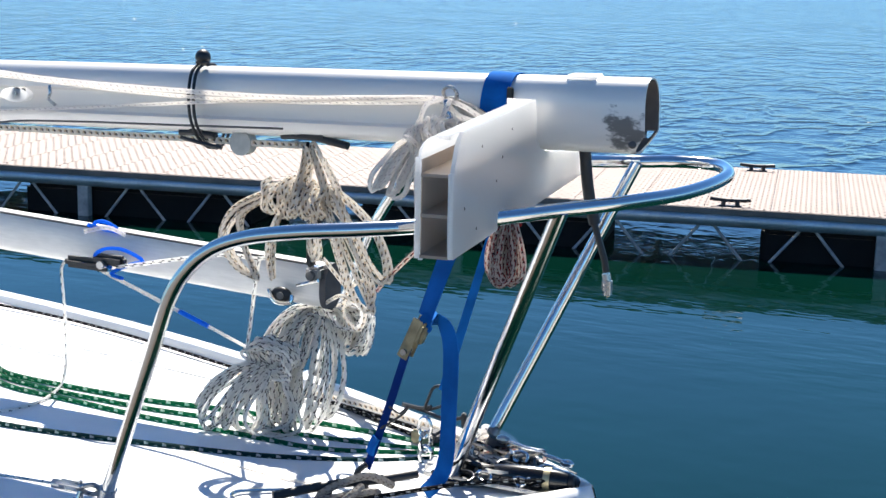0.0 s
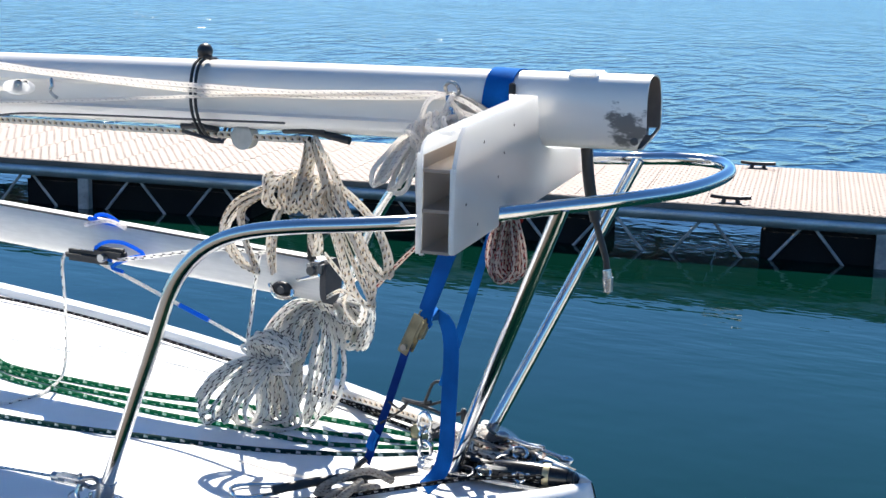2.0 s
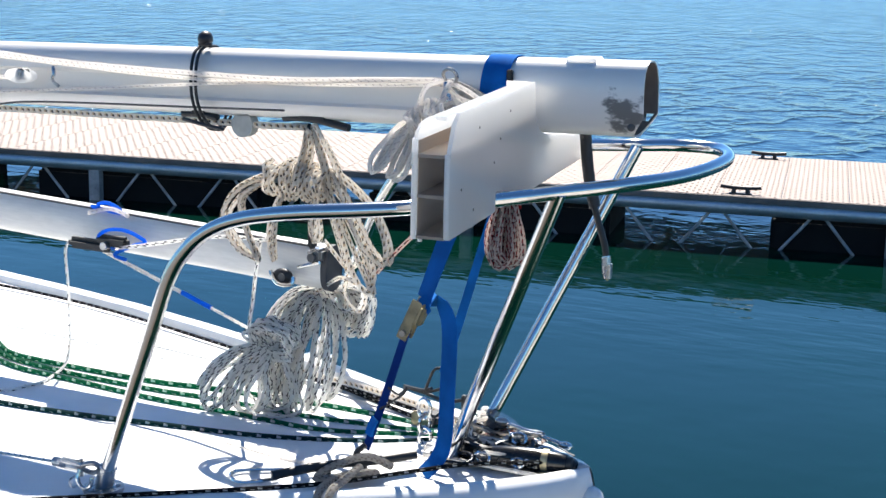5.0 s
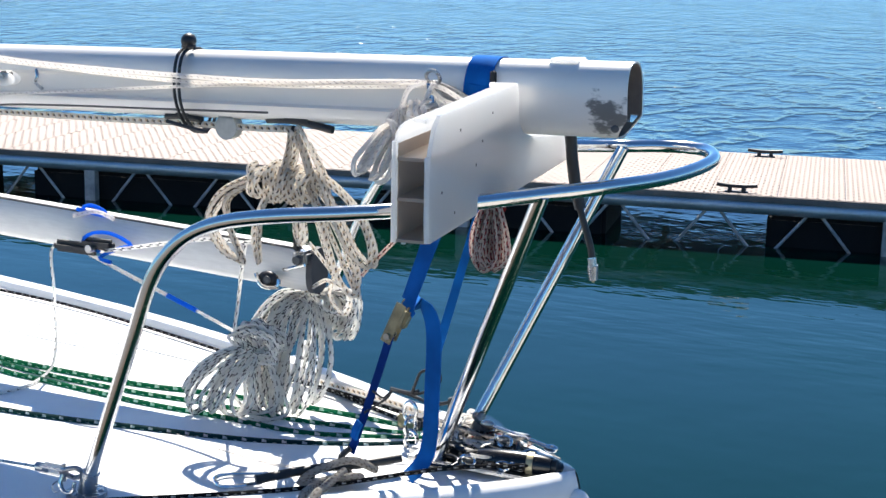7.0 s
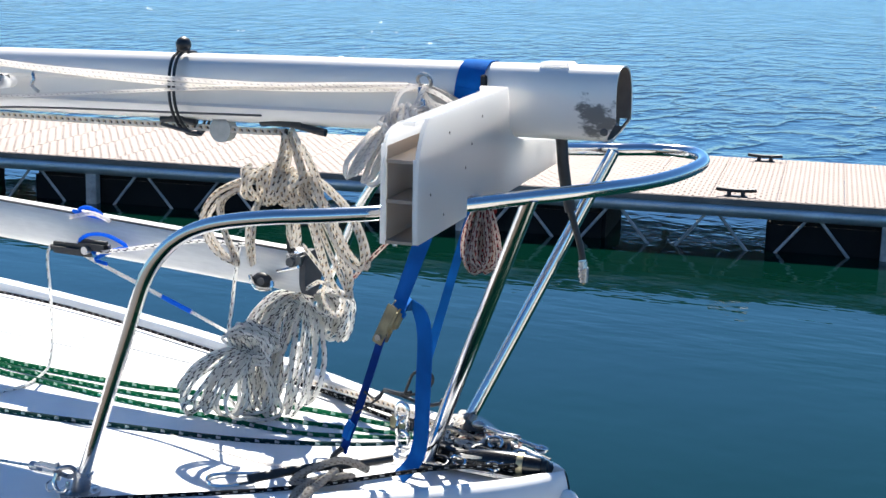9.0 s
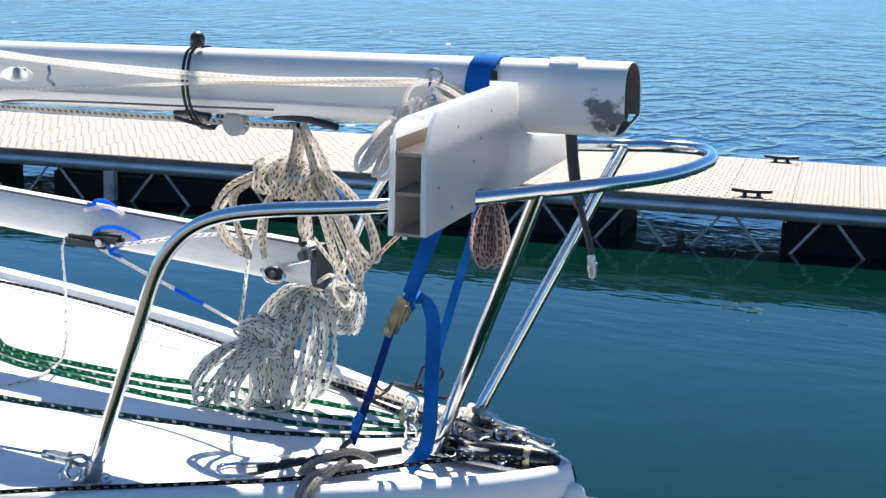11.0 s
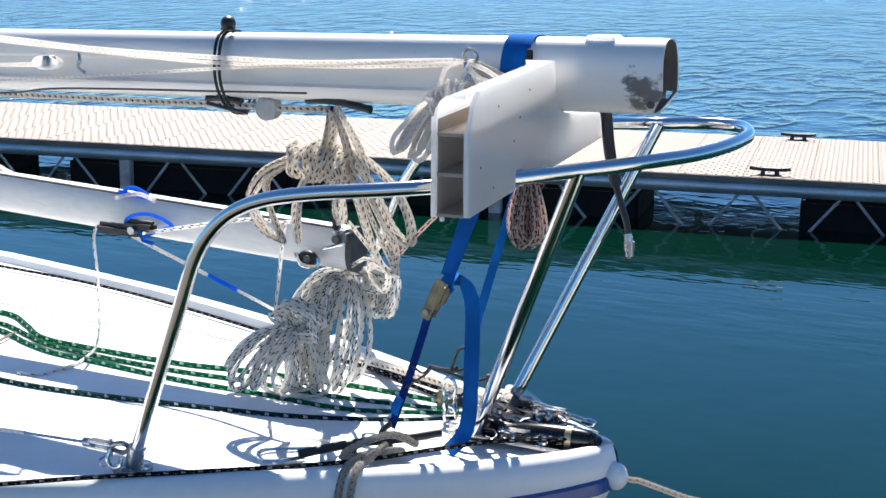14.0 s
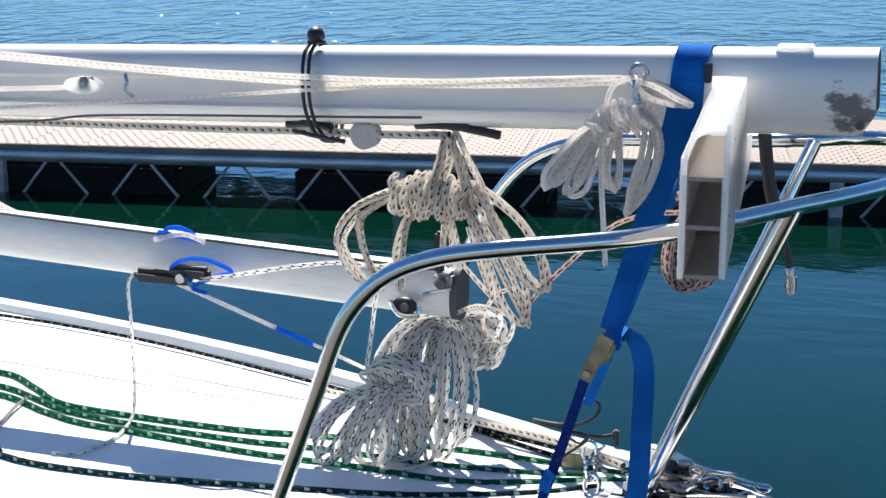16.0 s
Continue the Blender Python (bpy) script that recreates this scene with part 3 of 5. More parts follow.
back = [(0.0, 1.611), (0.0, top_z(0) - .034), (0.448, top_z(.448) - .034)] + arc[2:] + slot
crutch_part("side_wall", prism(B(), front, -0.0065, 0.0, 0), "plastic")
crutch_part("side_wall", prism(B(), back, -0.0575, -0.050, 0), "plastic")
for nm, za, zb in (("top_wall", 1.789, 1.795), ("web", 1.733, 1.738), ("web", 1.673, 1.678), ("bottom_wall", 1.6115, 1.616)):
    bm = B()
    k = 0.037 if nm == "top_wall" else 0.029
    runs = ((0.003, 0.230), (0.270, 0.786)) if nm == "bottom_wall" else ((0.003, 0.434),) if nm == "top_wall" else ((0.003, 0.452),)
    for a, b in runs:
        prism(bm, [(a, za + a * k), (b, za + b * k), (b, zb + b * k), (a, zb + a * k)], -0.0235 if nm == "top_wall" else -0.0505, -0.0060, 0)
    crutch_part(nm, bm, "plastic" if nm == "top_wall" else "plastic_shaded")
bm = B()
rows = []
for d in (0.002, 0.15, 0.30, 0.438):
    bend = [(rr, math.pi / 2 * j / 8) for rr, js in ((0.0310, range(9)), (0.0268, range(8, -1, -1))) for j in js]
    rows.append([bm.verts.new((-0.023 - rr * math.sin(a), d, top_z(d) - 0.034 + (rr + 0.003) * math.cos(a))) for rr, a in bend])
for ra, rb in zip(rows, rows[1:]):
    for j in range(18):
        bm.faces.new((ra[j], ra[(j + 1) % 18], rb[(j + 1) % 18], rb[j]))
for cap in (rows[0][::-1], rows[-1]):
    for j in range(8):
        bm.faces.new((cap[j], cap[j + 1], cap[16 - j], cap[17 - j]))
bmesh.ops.recalc_face_normals(bm, faces=bm.faces)
crutch_part("rounded_corner", bm, "plastic")
for x in (-0.00325, -0.05375):
    crutch_part("rim", tube(B(), [(x, 0.006 if z < 1.64 else 0.003, z) for z in (1.613, 1.65, 1.70, 1.74)], 0.0042, 8), "plastic")
# added brown sheet that darkens the hollow, in place of deeper shade
crutch_part("shade_liner", prism(B(), [(0.006, 1.616), (0.006, 1.758), (0.42, 1.770), (0.42, 1.630)], -0.0498, -0.0488, 0), "plastic_shaded")
bm = B()
n = len(arc) - 1
for i in range(n - 1):
    (a, za), (b, zb) = arc[i], arc[i + 1]
    prism(bm, [(a - .003, za - .003), (b - .003, zb - .003), (b, zb), (a, za)], -0.0505, -0.0035, 0)
crutch_part("saddle", bm, "plastic")
for d, z in ((0.14, 1.765), (0.25, 1.735), (0.30, 1.775), (0.06, 1.68), (0.12, 1.64), (0.22, 1.70)):
    crutch_part("speck", ball(B(), (0.0, d, z), 0.0025, (.3, 1, 1), 6), "groove")

# fine seams moulded into the far side of the foredeck
for a, b in (((-2.238, 2.565, 1.0745), (-1.305, 2.519, 1.0745)), ((-1.822, 2.483, 1.0745), (-1.08, 2.372, 1.0745)), ((-2.131, 2.412, 1.0745), (-1.02, 2.311, 1.0745))):
    boat_part("seam", rod(B(), a, b, 0.0012, 6), "seam", "thin grey moulded seam")

# ---- blue ratchet strap ----
strap = thing("ratchet_strap", "blue webbing ratchet strap tying mast to deck cleat", "strap", (-0.33, 1.97, 1.38))
SI = Matrix.Translation(-Vector(strap.location))


def strap_part(name, bm, material, label="", parent=None):
    bmesh.ops.transform(bm, matrix=SI, verts=bm.verts)
    return part(name, bm, material, parent or strap, label)


def webbing(pts, width, across=(1, 0, 0), thick=0.0018, step=0.02, turn_to=None):
    """A flat strap whose width lies near the given direction, turning towards another one on its way."""
    bm = B()
    p = smooth_path(pts, step)
    n = len(p)
    rows = []
    for i in range(n):
        t = (p[min(i + 1, n - 1)] - p[max(i - 1, 0)]).normalized()
        a = Vector(across) if turn_to is None else Vector(across).lerp(Vector(turn_to), i / (n - 1))
        a = (a - t * a.dot(t)).normalized()
        o = t.cross(a) * thick / 2
        rows.append([bm.verts.new(p[i] + a * (width / 2 * sx) + o * so) for sx, so in ((-1, -1), (1, -1), (1, 1), (-1, 1))])
    for a, b in zip(rows, rows[1:]):
        for j in range(4):
            bm.faces.new((a[j], a[(j + 1) % 4], b[(j + 1) % 4], b[j]))
    bm.faces.new(rows[0][::-1])
    bm.faces.new(rows[-1])
    return bm


MX = -0.272
band = [(MX + 0.006 * math.sin(a), MAST_END.y + (MW + .003) * math.copysign(abs(math.cos(a)) ** .72, math.cos(a)), MAST_END.z - 0.0075 + (MH + .003) * math.copysign(abs(math.sin(a)) ** .72, math.sin(a)))
        for a in [math.pi * (1.25 - 1.5 * j / 26) for j in range(27)]]
strap_part("mast_band", webbing(band, 0.052, step=0.01), "strap")
strap_part("tag", box(B(), (-0.246, 2.020, 1.795), (-0.234, 2.027, 1.826), 0.002), "black", "black sewn tag")
strap_part("webbing", webbing([(-0.272, 2.0225, 1.80), (-0.277, 2.0215, 1.76), (-0.289, 2.014, 1.70), (-0.325, 1.99, 1.56), (-0.365, 1.955, 1.41)], 0.048, (1, 0, 0), turn_to=(1, -.7, 0)), "strap")
strap_part("webbing", webbing([(-0.255, 2.118, 1.73), (-0.368, 2.205, 1.445), (-0.484, 2.295, 1.162)], 0.018, (0.10, 1, 0), turn_to=(1, 0.1, 0)), "strap")
strap_part("end_ring", tube(B(), [(-0.502, 2.295, 1.168), (-0.468, 2.298, 1.170), (-0.462, 2.300, 1.154), (-0.478, 2.302, 1.132), (-0.515, 2.306, 1.114), (-0.530, 2.308, 1.112), (-0.520, 2.302, 1.138)], 0.0032, 8, .008, True), "black", "black coated steel ring at the strap end")
strap_part("end_hook", tube(B(), [(-0.515, 2.305, 1.120), (-0.54, 2.315, 1.110), (-0.57, 2.328, 1.106), (-0.60, 2.345, 1.102)], 0.0040, 8), "black")
strap_part("loose_tail", webbing([(-0.362, 1.945, 1.395), (-0.345, 1.945, 1.412), (-0.322, 1.945, 1.402), (-0.308, 1.945, 1.36), (-0.309, 1.945, 1.25), (-0.313, 1.945, 1.15), (-0.326, 1.938, 1.11), (-0.345, 1.925, 1.087)], 0.036, (1, -.3, 0)), "strap")
# same strap as above, coloured navy for the shade it hangs in
strap_part("lower_webbing", webbing([(-0.398, 1.952, 1.345), (-0.435, 1.945, 1.22), (-0.470, 1.935, 1.11)], 0.017, (1, -.2, 0)), "strap_shaded")
strap_part("keeper", webbing([(-0.452, 1.937, 1.172), (-0.458, 1.933, 1.158), (-0.462, 1.931, 1.140)], 0.020, (1, -.6, 0), 0.006), "strap", "folded blue webbing end")
bm = B()
rm = Matrix.Translation((-0.381, 1.945, 1.375)) @ Euler((0, radians(24), 0)).to_matrix().to_4x4()
box(bm, (-0.011, -0.014, -0.046), (0.010, -0.011, 0.036), 0.0013, rm)
box(bm, (-0.011, 0.011, -0.046), (0.010, 0.014, 0.036), 0.0013, rm)
box(bm, (-0.012, -0.012, 0.020), (0.012, 0.012, 0.026), 0.002, rm)
rat = strap_part("ratchet", bm, "ratchet", "yellow zinc ratchet buckle")
bm = B()
box(bm, (0.004, -0.013, -0.012), (0.020, 0.013, 0.034), 0.006, rm)
strap_part("handle", bm, "ratchet", parent=rat)
bm = B()
rod(bm, rm @ Vector((0, -0.02, -0.032)), rm @ Vector((0, 0.02, -0.032)), 0.006, 12)
strap_part("bolt", bm, "chrome", parent=rat)
strap_part("wire_loop", tube(B(), [(-0.428, 1.94, 1.235), (-0.405, 1.94, 1.225), (-0.392, 1.945, 1.24), (-0.40, 1.95, 1.225), (-0.425, 1.945, 1.205), (-0.445, 1.94, 1.19)], 0.0022, 8), "black")
strap_part("hook", tube(B(), [(-0.468, 1.93, 1.12), (-0.482, 1.92, 1.105), (-0.486, 1.925, 1.085)], 0.006), "black")

# ---- floating dock ----
DA = Vector((-7.24, 8.50, 0))
DD = (Vector((-0.65, 9.77, 0)) - DA).normalized()
DN = Vector((-DD.y, DD.x, 0))
DH, DW = 0.368, 2.05
dock = thing("floating_dock", "floating dock with beige perforated decking on galvanised truss", "dock", DA)
dock.matrix_world = Matrix.LocRotScale(DA, Matrix((DD, DN, (0, 0, 1))).transposed().to_euler(), None)
X0, X1 = -9.0, 16.0
part("front_tube", rod(B(), (X0, 0.0, DH - .085), (X1, 0.0, DH - .085), 0.052, 20), "galv", dock, "round galvanised edge tube")
part("rear_tube", rod(B(), (X0, DW, DH - .085), (X1, DW, DH - .085), 0.055, 16), "galv", dock)
part("lower_tube", rod(B(), (X0, 0.02, -0.05), (X1, 0.02, -0.05), 0.03, 10), "galv_dull", dock)
part("fascia", box(B(), (X0, -0.045, DH - .045), (X1, -0.01, DH - 0.004)), "fascia", dock, smooth=False)
POST = 2.99
for k in range(-3, 6):
    x0 = 0.72 + k * POST
    for q in range(4):
        x = x0 + 0.42 + q * 0.69
        for sx in (-1, 1):
            part("brace", rod(B(), (x + sx * 0.05, 0.0, DH - .13), (x + sx * 0.27, 0.01, -0.03), 0.011, 8), "galv_dull", dock)
    part("post", box(B(), (x0 - .045, -0.035, -0.1), (x0 + .045, 0.035, DH - .13), 0.004), "galv_dull", dock)
FLOATS = [(-5.8, -3.76), (-2.9, -0.62), (0.17, 2.07), (2.93, 4.75), (5.88, 8.0), (8.9, 11.0), (11.8, 13.9)]
for a, b in FLOATS:
    part("float", box(B(), (a, 0.06, -0.3), (b, 0.95, DH - .15), 0.03), "float", dock, "black plastic float")
for k in range(-8, 16):
    bm = B()
    rod(bm, (k * 1.0, 0, DH - .07), (k * 1.0, DW, DH - .07), 0.03, 8)
    part("cross_beam", bm, "galv_dull", dock)


def dock_cleat():
    bm = B()
    rod(bm, (-0.05, 0, 0), (-0.045, 0, 0.042), 0.018, 10, 0.014)
    rod(bm, (0.05, 0, 0), (0.045, 0, 0.042), 0.018, 10, 0.014)
    tube(bm, [(-0.14, 0, 0.050), (-0.07, 0, 0.044), (0, 0, 0.042), (0.07, 0, 0.044), (0.14, 0, 0.050)], 0.014, 10, 0.03)
    box(bm, (-0.08, -0.025, 0), (0.08, 0.025, 0.008), 0.002)
    return mesh_of(bm, "cleat", "black")


cleat_mesh = dock_cleat()
for x, y in ((5.66, 0.06), (5.77, 1.92)):
    c = new("cleat", cleat_mesh)
    c.parent = dock
    c.location = (x, y, DH)
    tagged(c, "black cast dock cleat")

# ---- ropes and small fittings ----
rnd = random.Random(7)


def wander(p, a):
    return Vector(p) + Vector((rnd.uniform(-a, a), rnd.uniform(-a, a), rnd.uniform(-a, a)))


def hank(label, knot, lobes, r, material, wraps=(0.03, 0.02, 6), axis=(1, 0, 0), tail=(), floor=1.074, oval=1.0):
    """Rope made up in loops that hang from a knot. lobes: (start, via, tip, width, loops, jitter), arching towards via; wraps: radius, half length, turns."""
    knot = Vector(knot)
    t0 = thing("rope_hank", label, "rope", knot, "coiled ropes")
    back = Matrix.Translation(-knot)

    def add(name, pts):
        bm = tube(B(), pts, r, 7, 0.011)
        bmesh.ops.transform(bm, matrix=back, verts=bm.verts)
        part(name, bm, material, t0)

    for start, via, tip, width, count, jit in lobes:
        pts = []
        for i in range(count):
            a, v, b = wander(start, jit * .35), wander(via, jit), wander(tip, jit)
            turn = rnd.uniform(-0.9, 0.9)
            side = Vector((math.cos(turn), math.sin(turn), 0)) * (1 if rnd.random() < .5 else -1)
            w = width * rnd.uniform(0.4, 1.7)
            for f, g in ((0.0, -0.05), (0.3, -0.26), (0.6, -0.46), (0.86, -0.44), (1.0, 0.0), (0.86, 0.44), (0.6, 0.46), (0.3, 0.26)):
                c = a * (1 - f) ** 2 + v * (2 * f * (1 - f)) + b * f * f
                d = ((v - a) * (1 - f) + (b - v) * f).normalized()
                o = (side - d * side.dot(d))
                q = wander(c + o * w * g, jit * .25)
                q.z = max(q.z, floor + r + rnd.uniform(0, 0.008))
                pts.append(q)
        add("strand", pts)
    a = Vector(axis).normalized()
    b = Vector((0, 0, 1)) if abs(a.z) < .9 else Vector((1, 0, 0))
    b = (b - a * b.dot(a)).normalized()
    c = a.cross(b)
    wr, wl, turns = wraps
    pts = []
    for i in range(turns * 8):
        t = i / 8
        pts.append(wander(knot + a * wl * (t / turns - .5) * 2 + (b * math.cos(t * 2 * math.pi) + c * oval * math.sin(t * 2 * math.pi)) * wr * rnd.uniform(.68, 1.18), 0.006))
    add("wrapping", pts)
    if tail:
        add("rope_end", [Vector(p) for p in tail])
    return t0


# speckled hank tied to the cleat under the mast
hank("cream speckled rope hank hanging from the mast cleat", (-0.708, 2.09, 1.577),
     [((-.675, 2.06, 1.69), (-.69, 2.08, 1.63), (-.715, 2.08, 1.575), .010, 2, .005), ((-.668, 2.06, 1.69), (-.66, 2.08, 1.64), (-.635, 2.08, 1.575), .010, 2, .005),
      ((-.765, 2.09, 1.585), (-.930, 2.08, 1.525), (-.805, 2.085, 1.405), .030, 3, .008), ((-.735, 2.09, 1.57), (-.785, 2.08, 1.50), (-.765, 2.08, 1.415), .030, 2, .008),
      ((-.645, 2.09, 1.605), (-.57, 2.08, 1.57), (-.505, 2.075, 1.442), .040, 2, .010), ((-.655, 2.09, 1.585), (-.59, 2.08, 1.51), (-.540, 2.07, 1.372), .042, 2, .010),
      ((-.665, 2.10, 1.57), (-.635, 2.09, 1.50), (-.607, 2.09, 1.405), .028, 1, .008), ((-.685, 2.10, 1.56), (-.69, 2.11, 1.50), (-.685, 2.11, 1.46), .030, 2, .008)],
     0.0052, "rope_tan", wraps=(0.033, 0.070, 12), axis=(1, 0, -.03), oval=1.0)
rope("cleat_rope", [(-0.70, 2.06, 1.690), (-0.668, 2.045, 1.684), (-0.675, 2.07, 1.64), (-0.705, 2.085, 1.60), (-0.715, 2.09, 1.575), (-0.69, 2.085, 1.60), (-0.668, 2.07, 1.65),
                      (-0.655, 2.05, 1.695), (-0.64, 2.07, 1.65), (-0.62, 2.08, 1.60), (-0.61, 2.09, 1.56), (-0.625, 2.10, 1.60), (-0.655, 2.09, 1.66)], 0.005, "rope_tan", "cream speckled rope wound on the mast cleat", k=7)
# drooping part towards the boom end
rope("rope_loop", [(-0.66, 2.1, 1.46), (-0.60, 2.1, 1.40), (-0.555, 2.09, 1.37), (-0.54, 2.09, 1.405), (-0.565, 2.1, 1.425), (-0.61, 2.12, 1.40), (-0.635, 2.14, 1.345), (-0.60, 2.13, 1.315), (-0.578, 2.12, 1.335), (-0.575, 2.11, 1.37),
                   (-0.62, 2.11, 1.385), (-0.67, 2.16, 1.365), (-0.74, 2.2, 1.32)], 0.0042, "rope_tan", "cream speckled rope looping below the rail", k=7)
rope("rope_bight", [(-0.53, 2.08, 1.412), (-0.515, 2.085, 1.432), (-0.46, 2.09, 1.49), (-0.40, 2.10, 1.545), (-0.34, 2.10, 1.57), (-0.275, 2.1, 1.578)], 0.0045, "rope_red", "cream red-flecked rope running to a hank", k=7)

# white hanks with black flecks by the boom end, one behind the other
hank("white black-flecked rope hank hanging over the deck", (-0.737, 2.235, 1.312),
     [((-.740, 2.235, 1.318), (-.865, 2.215, 1.335), (-.815, 2.14, 1.084), .055, 5, .020), ((-.740, 2.235, 1.318), (-.840, 2.21, 1.33), (-.790, 2.15, 1.11), .045, 6, .018),
      ((-.740, 2.235, 1.315), (-.800, 2.19, 1.295), (-.770, 2.13, 1.083), .070, 5, .022), ((-.735, 2.235, 1.315), (-.745, 2.18, 1.24), (-.740, 2.13, 1.084), .065, 4, .020),
      ((-.735, 2.235, 1.315), (-.70, 2.19, 1.25), (-.712, 2.14, 1.088), .045, 3, .014), ((-.730, 2.235, 1.315), (-.645, 2.20, 1.22), (-.700, 2.18, 1.105), .030, 2, .010),
      ((-.725, 2.24, 1.318), (-.635, 2.26, 1.365), (-.668, 2.26, 1.235), .045, 7, .015), ((-.728, 2.24, 1.315), (-.675, 2.25, 1.34), (-.692, 2.25, 1.235), .045, 5, .014)],
     0.0043, "rope_bw", wraps=(0.018, 0.016, 6), axis=(.4, 0, 1),
     tail=[(-0.74, 2.23, 1.330), (-0.73, 2.21, 1.337), (-0.69, 2.22, 1.290), (-0.645, 2.21, 1.295), (-0.615, 2.18, 1.335), (-0.61, 2.15, 1.37)])
hank("white black-flecked rope hank drooping onto the foredeck", (-0.782, 2.110, 1.240),
     [((-.82, 2.11, 1.225), (-.90, 2.08, 1.20), (-.925, 2.06, 1.125), .020, 3, .012), ((-.82, 2.11, 1.22), (-.885, 2.08, 1.17), (-.912, 2.05, 1.088), .035, 3, .014),
      ((-.805, 2.11, 1.215), (-.86, 2.08, 1.16), (-.868, 2.05, 1.085), .045, 3, .016), ((-.79, 2.11, 1.215), (-.83, 2.08, 1.15), (-.825, 2.06, 1.084), .065, 3, .016),
      ((-.78, 2.12, 1.215), (-.775, 2.09, 1.15), (-.775, 2.08, 1.084), .075, 3, .018)],
     0.0039, "rope_bw", wraps=(0.036, 0.020, 9), oval=1.6, axis=(.15, 1, .4),
     tail=[(-0.838, 2.11, 1.235), (-0.843, 2.11, 1.26), (-0.836, 2.11, 1.30), (-0.828, 2.11, 1.36), (-0.822, 2.11, 1.40), (-0.815, 2.11, 1.44)])

# white hank at the mast's lower fitting, red-flecked hank behind the crutch
hank("white braided rope hank hanging from the mast", (-0.358, 1.962, 1.742),
     [((-.395, 1.96, 1.735), (-.425, 1.955, 1.71), (-.463, 1.95, 1.640), .024, 3, .010), ((-.385, 1.96, 1.73), (-.405, 1.955, 1.69), (-.432, 1.955, 1.630), .026, 3, .010),
      ((-.335, 1.97, 1.755), (-.275, 1.97, 1.735), (-.345, 1.97, 1.605), .026, 3, .009), ((-.365, 1.965, 1.73), (-.372, 1.965, 1.69), (-.368, 1.965, 1.63), .022, 2, .008)],
     0.0048, "rope_white", wraps=(0.022, 0.044, 8), axis=(1, 0, .30), tail=[(-0.345, 1.955, 1.76), (-0.338, 1.965, 1.785), (-0.338, 1.985, 1.80)])
hank("cream red-flecked rope hank hung behind the crutch", (-0.268, 2.10, 1.592),
     [((-.268, 2.10, 1.595), (-.288, 2.10, 1.53), (-.282, 2.10, 1.450), .048, 7, .007), ((-.264, 2.10, 1.59), (-.262, 2.10, 1.53), (-.262, 2.10, 1.455), .046, 5, .007)],
     0.0052, "rope_red", wraps=(0.020, 0.02, 4), axis=(0, 0, 1))
rope("rope_tail", [(-0.352, 1.985, 1.803), (-0.372, 1.955, 1.79), (-0.381, 1.945, 1.74), (-0.382, 1.943, 1.66), (-0.378, 1.945, 1.59), (-0.374, 1.95, 1.515)], 0.0045, "rope_white", "white braided rope end hanging down", k=7)
# lines along the mast
rope("halyard", [(-3.6, 1.998, 1.875), (-1.673, 1.995, 1.809), (-1.222, 1.992, 1.788), (-0.871, 1.992, 1.783), (-0.676, 1.992, 1.784), (-0.522, 1.992, 1.793), (-0.377, 1.992, 1.801), (-0.345, 1.99, 1.797)], 0.0046, "rope_white", "thick white halyard stretched along the mast", group="halyards", step=.05)
rope("halyard", [(-3.6, 2.0, 1.865), (-1.673, 1.998, 1.800), (-1.0, 1.996, 1.774), (-0.72, 1.996, 1.775), (-0.50, 1.992, 1.785), (-0.36, 1.99, 1.795)], 0.0036, "rope_white", "thin white halyard stretched along the mast", group="halyards", step=.05)
rope("halyard", [(-3.6, 1.996, 1.53), (-1.685, 1.996, 1.689), (-1.198, 1.996, 1.732), (-0.874, 1.996, 1.763), (-0.679, 1.994, 1.779), (-0.525, 1.99, 1.790), (-0.368, 1.985, 1.803)], 0.0032, "rope_white", "thin white halyard stretched along the mast", group="halyards", step=.05)
rope("wire_stay", [(-3.6, 2.008, 1.62), (-1.702, 2.010, 1.668), (-1.30, 2.012, 1.698), (-0.884, 2.012, 1.715), (-0.70, 2.014, 1.722)], 0.0022, "groove", "thin dark wire lying along the mast", "wire", step=.05)
rope("mast_rope", [(-3.6, 2.06, 1.60), (-1.753, 2.06, 1.662), (-1.421, 2.06, 1.671), (-1.12, 2.058, 1.677), (-0.938, 2.056, 1.682), (-0.78, 2.055, 1.684), (-0.691, 2.055, 1.687), (-0.665, 2.05, 1.690)], 0.0066, "rope_tan", "cream speckled rope running beneath the mast", step=.04)
rope("rope_tail", [(-0.345, 1.99, 1.80), (-0.31, 1.985, 1.79), (-0.275, 1.985, 1.772), (-0.255, 1.99, 1.765)], 0.0045, "rope_white", "short white rope beside the strap")
rope("rope_tail", [(-0.348, 1.99, 1.795), (-0.32, 1.98, 1.775), (-0.28, 1.98, 1.765)], 0.0048, "rope_white", "short white rope beside the strap")


def plain(name, label, category, at, pieces, group=""):
    """A thing at a place, from (part name, mesh, material, label) in world coordinates."""
    t = thing(name, label, category, at, group)
    for nm, bm, mat, lb in pieces:
        bmesh.ops.transform(bm, matrix=Matrix.Translation(-Vector(at)), verts=bm.verts)
        part(nm, bm, mat, t, lb)
    return t


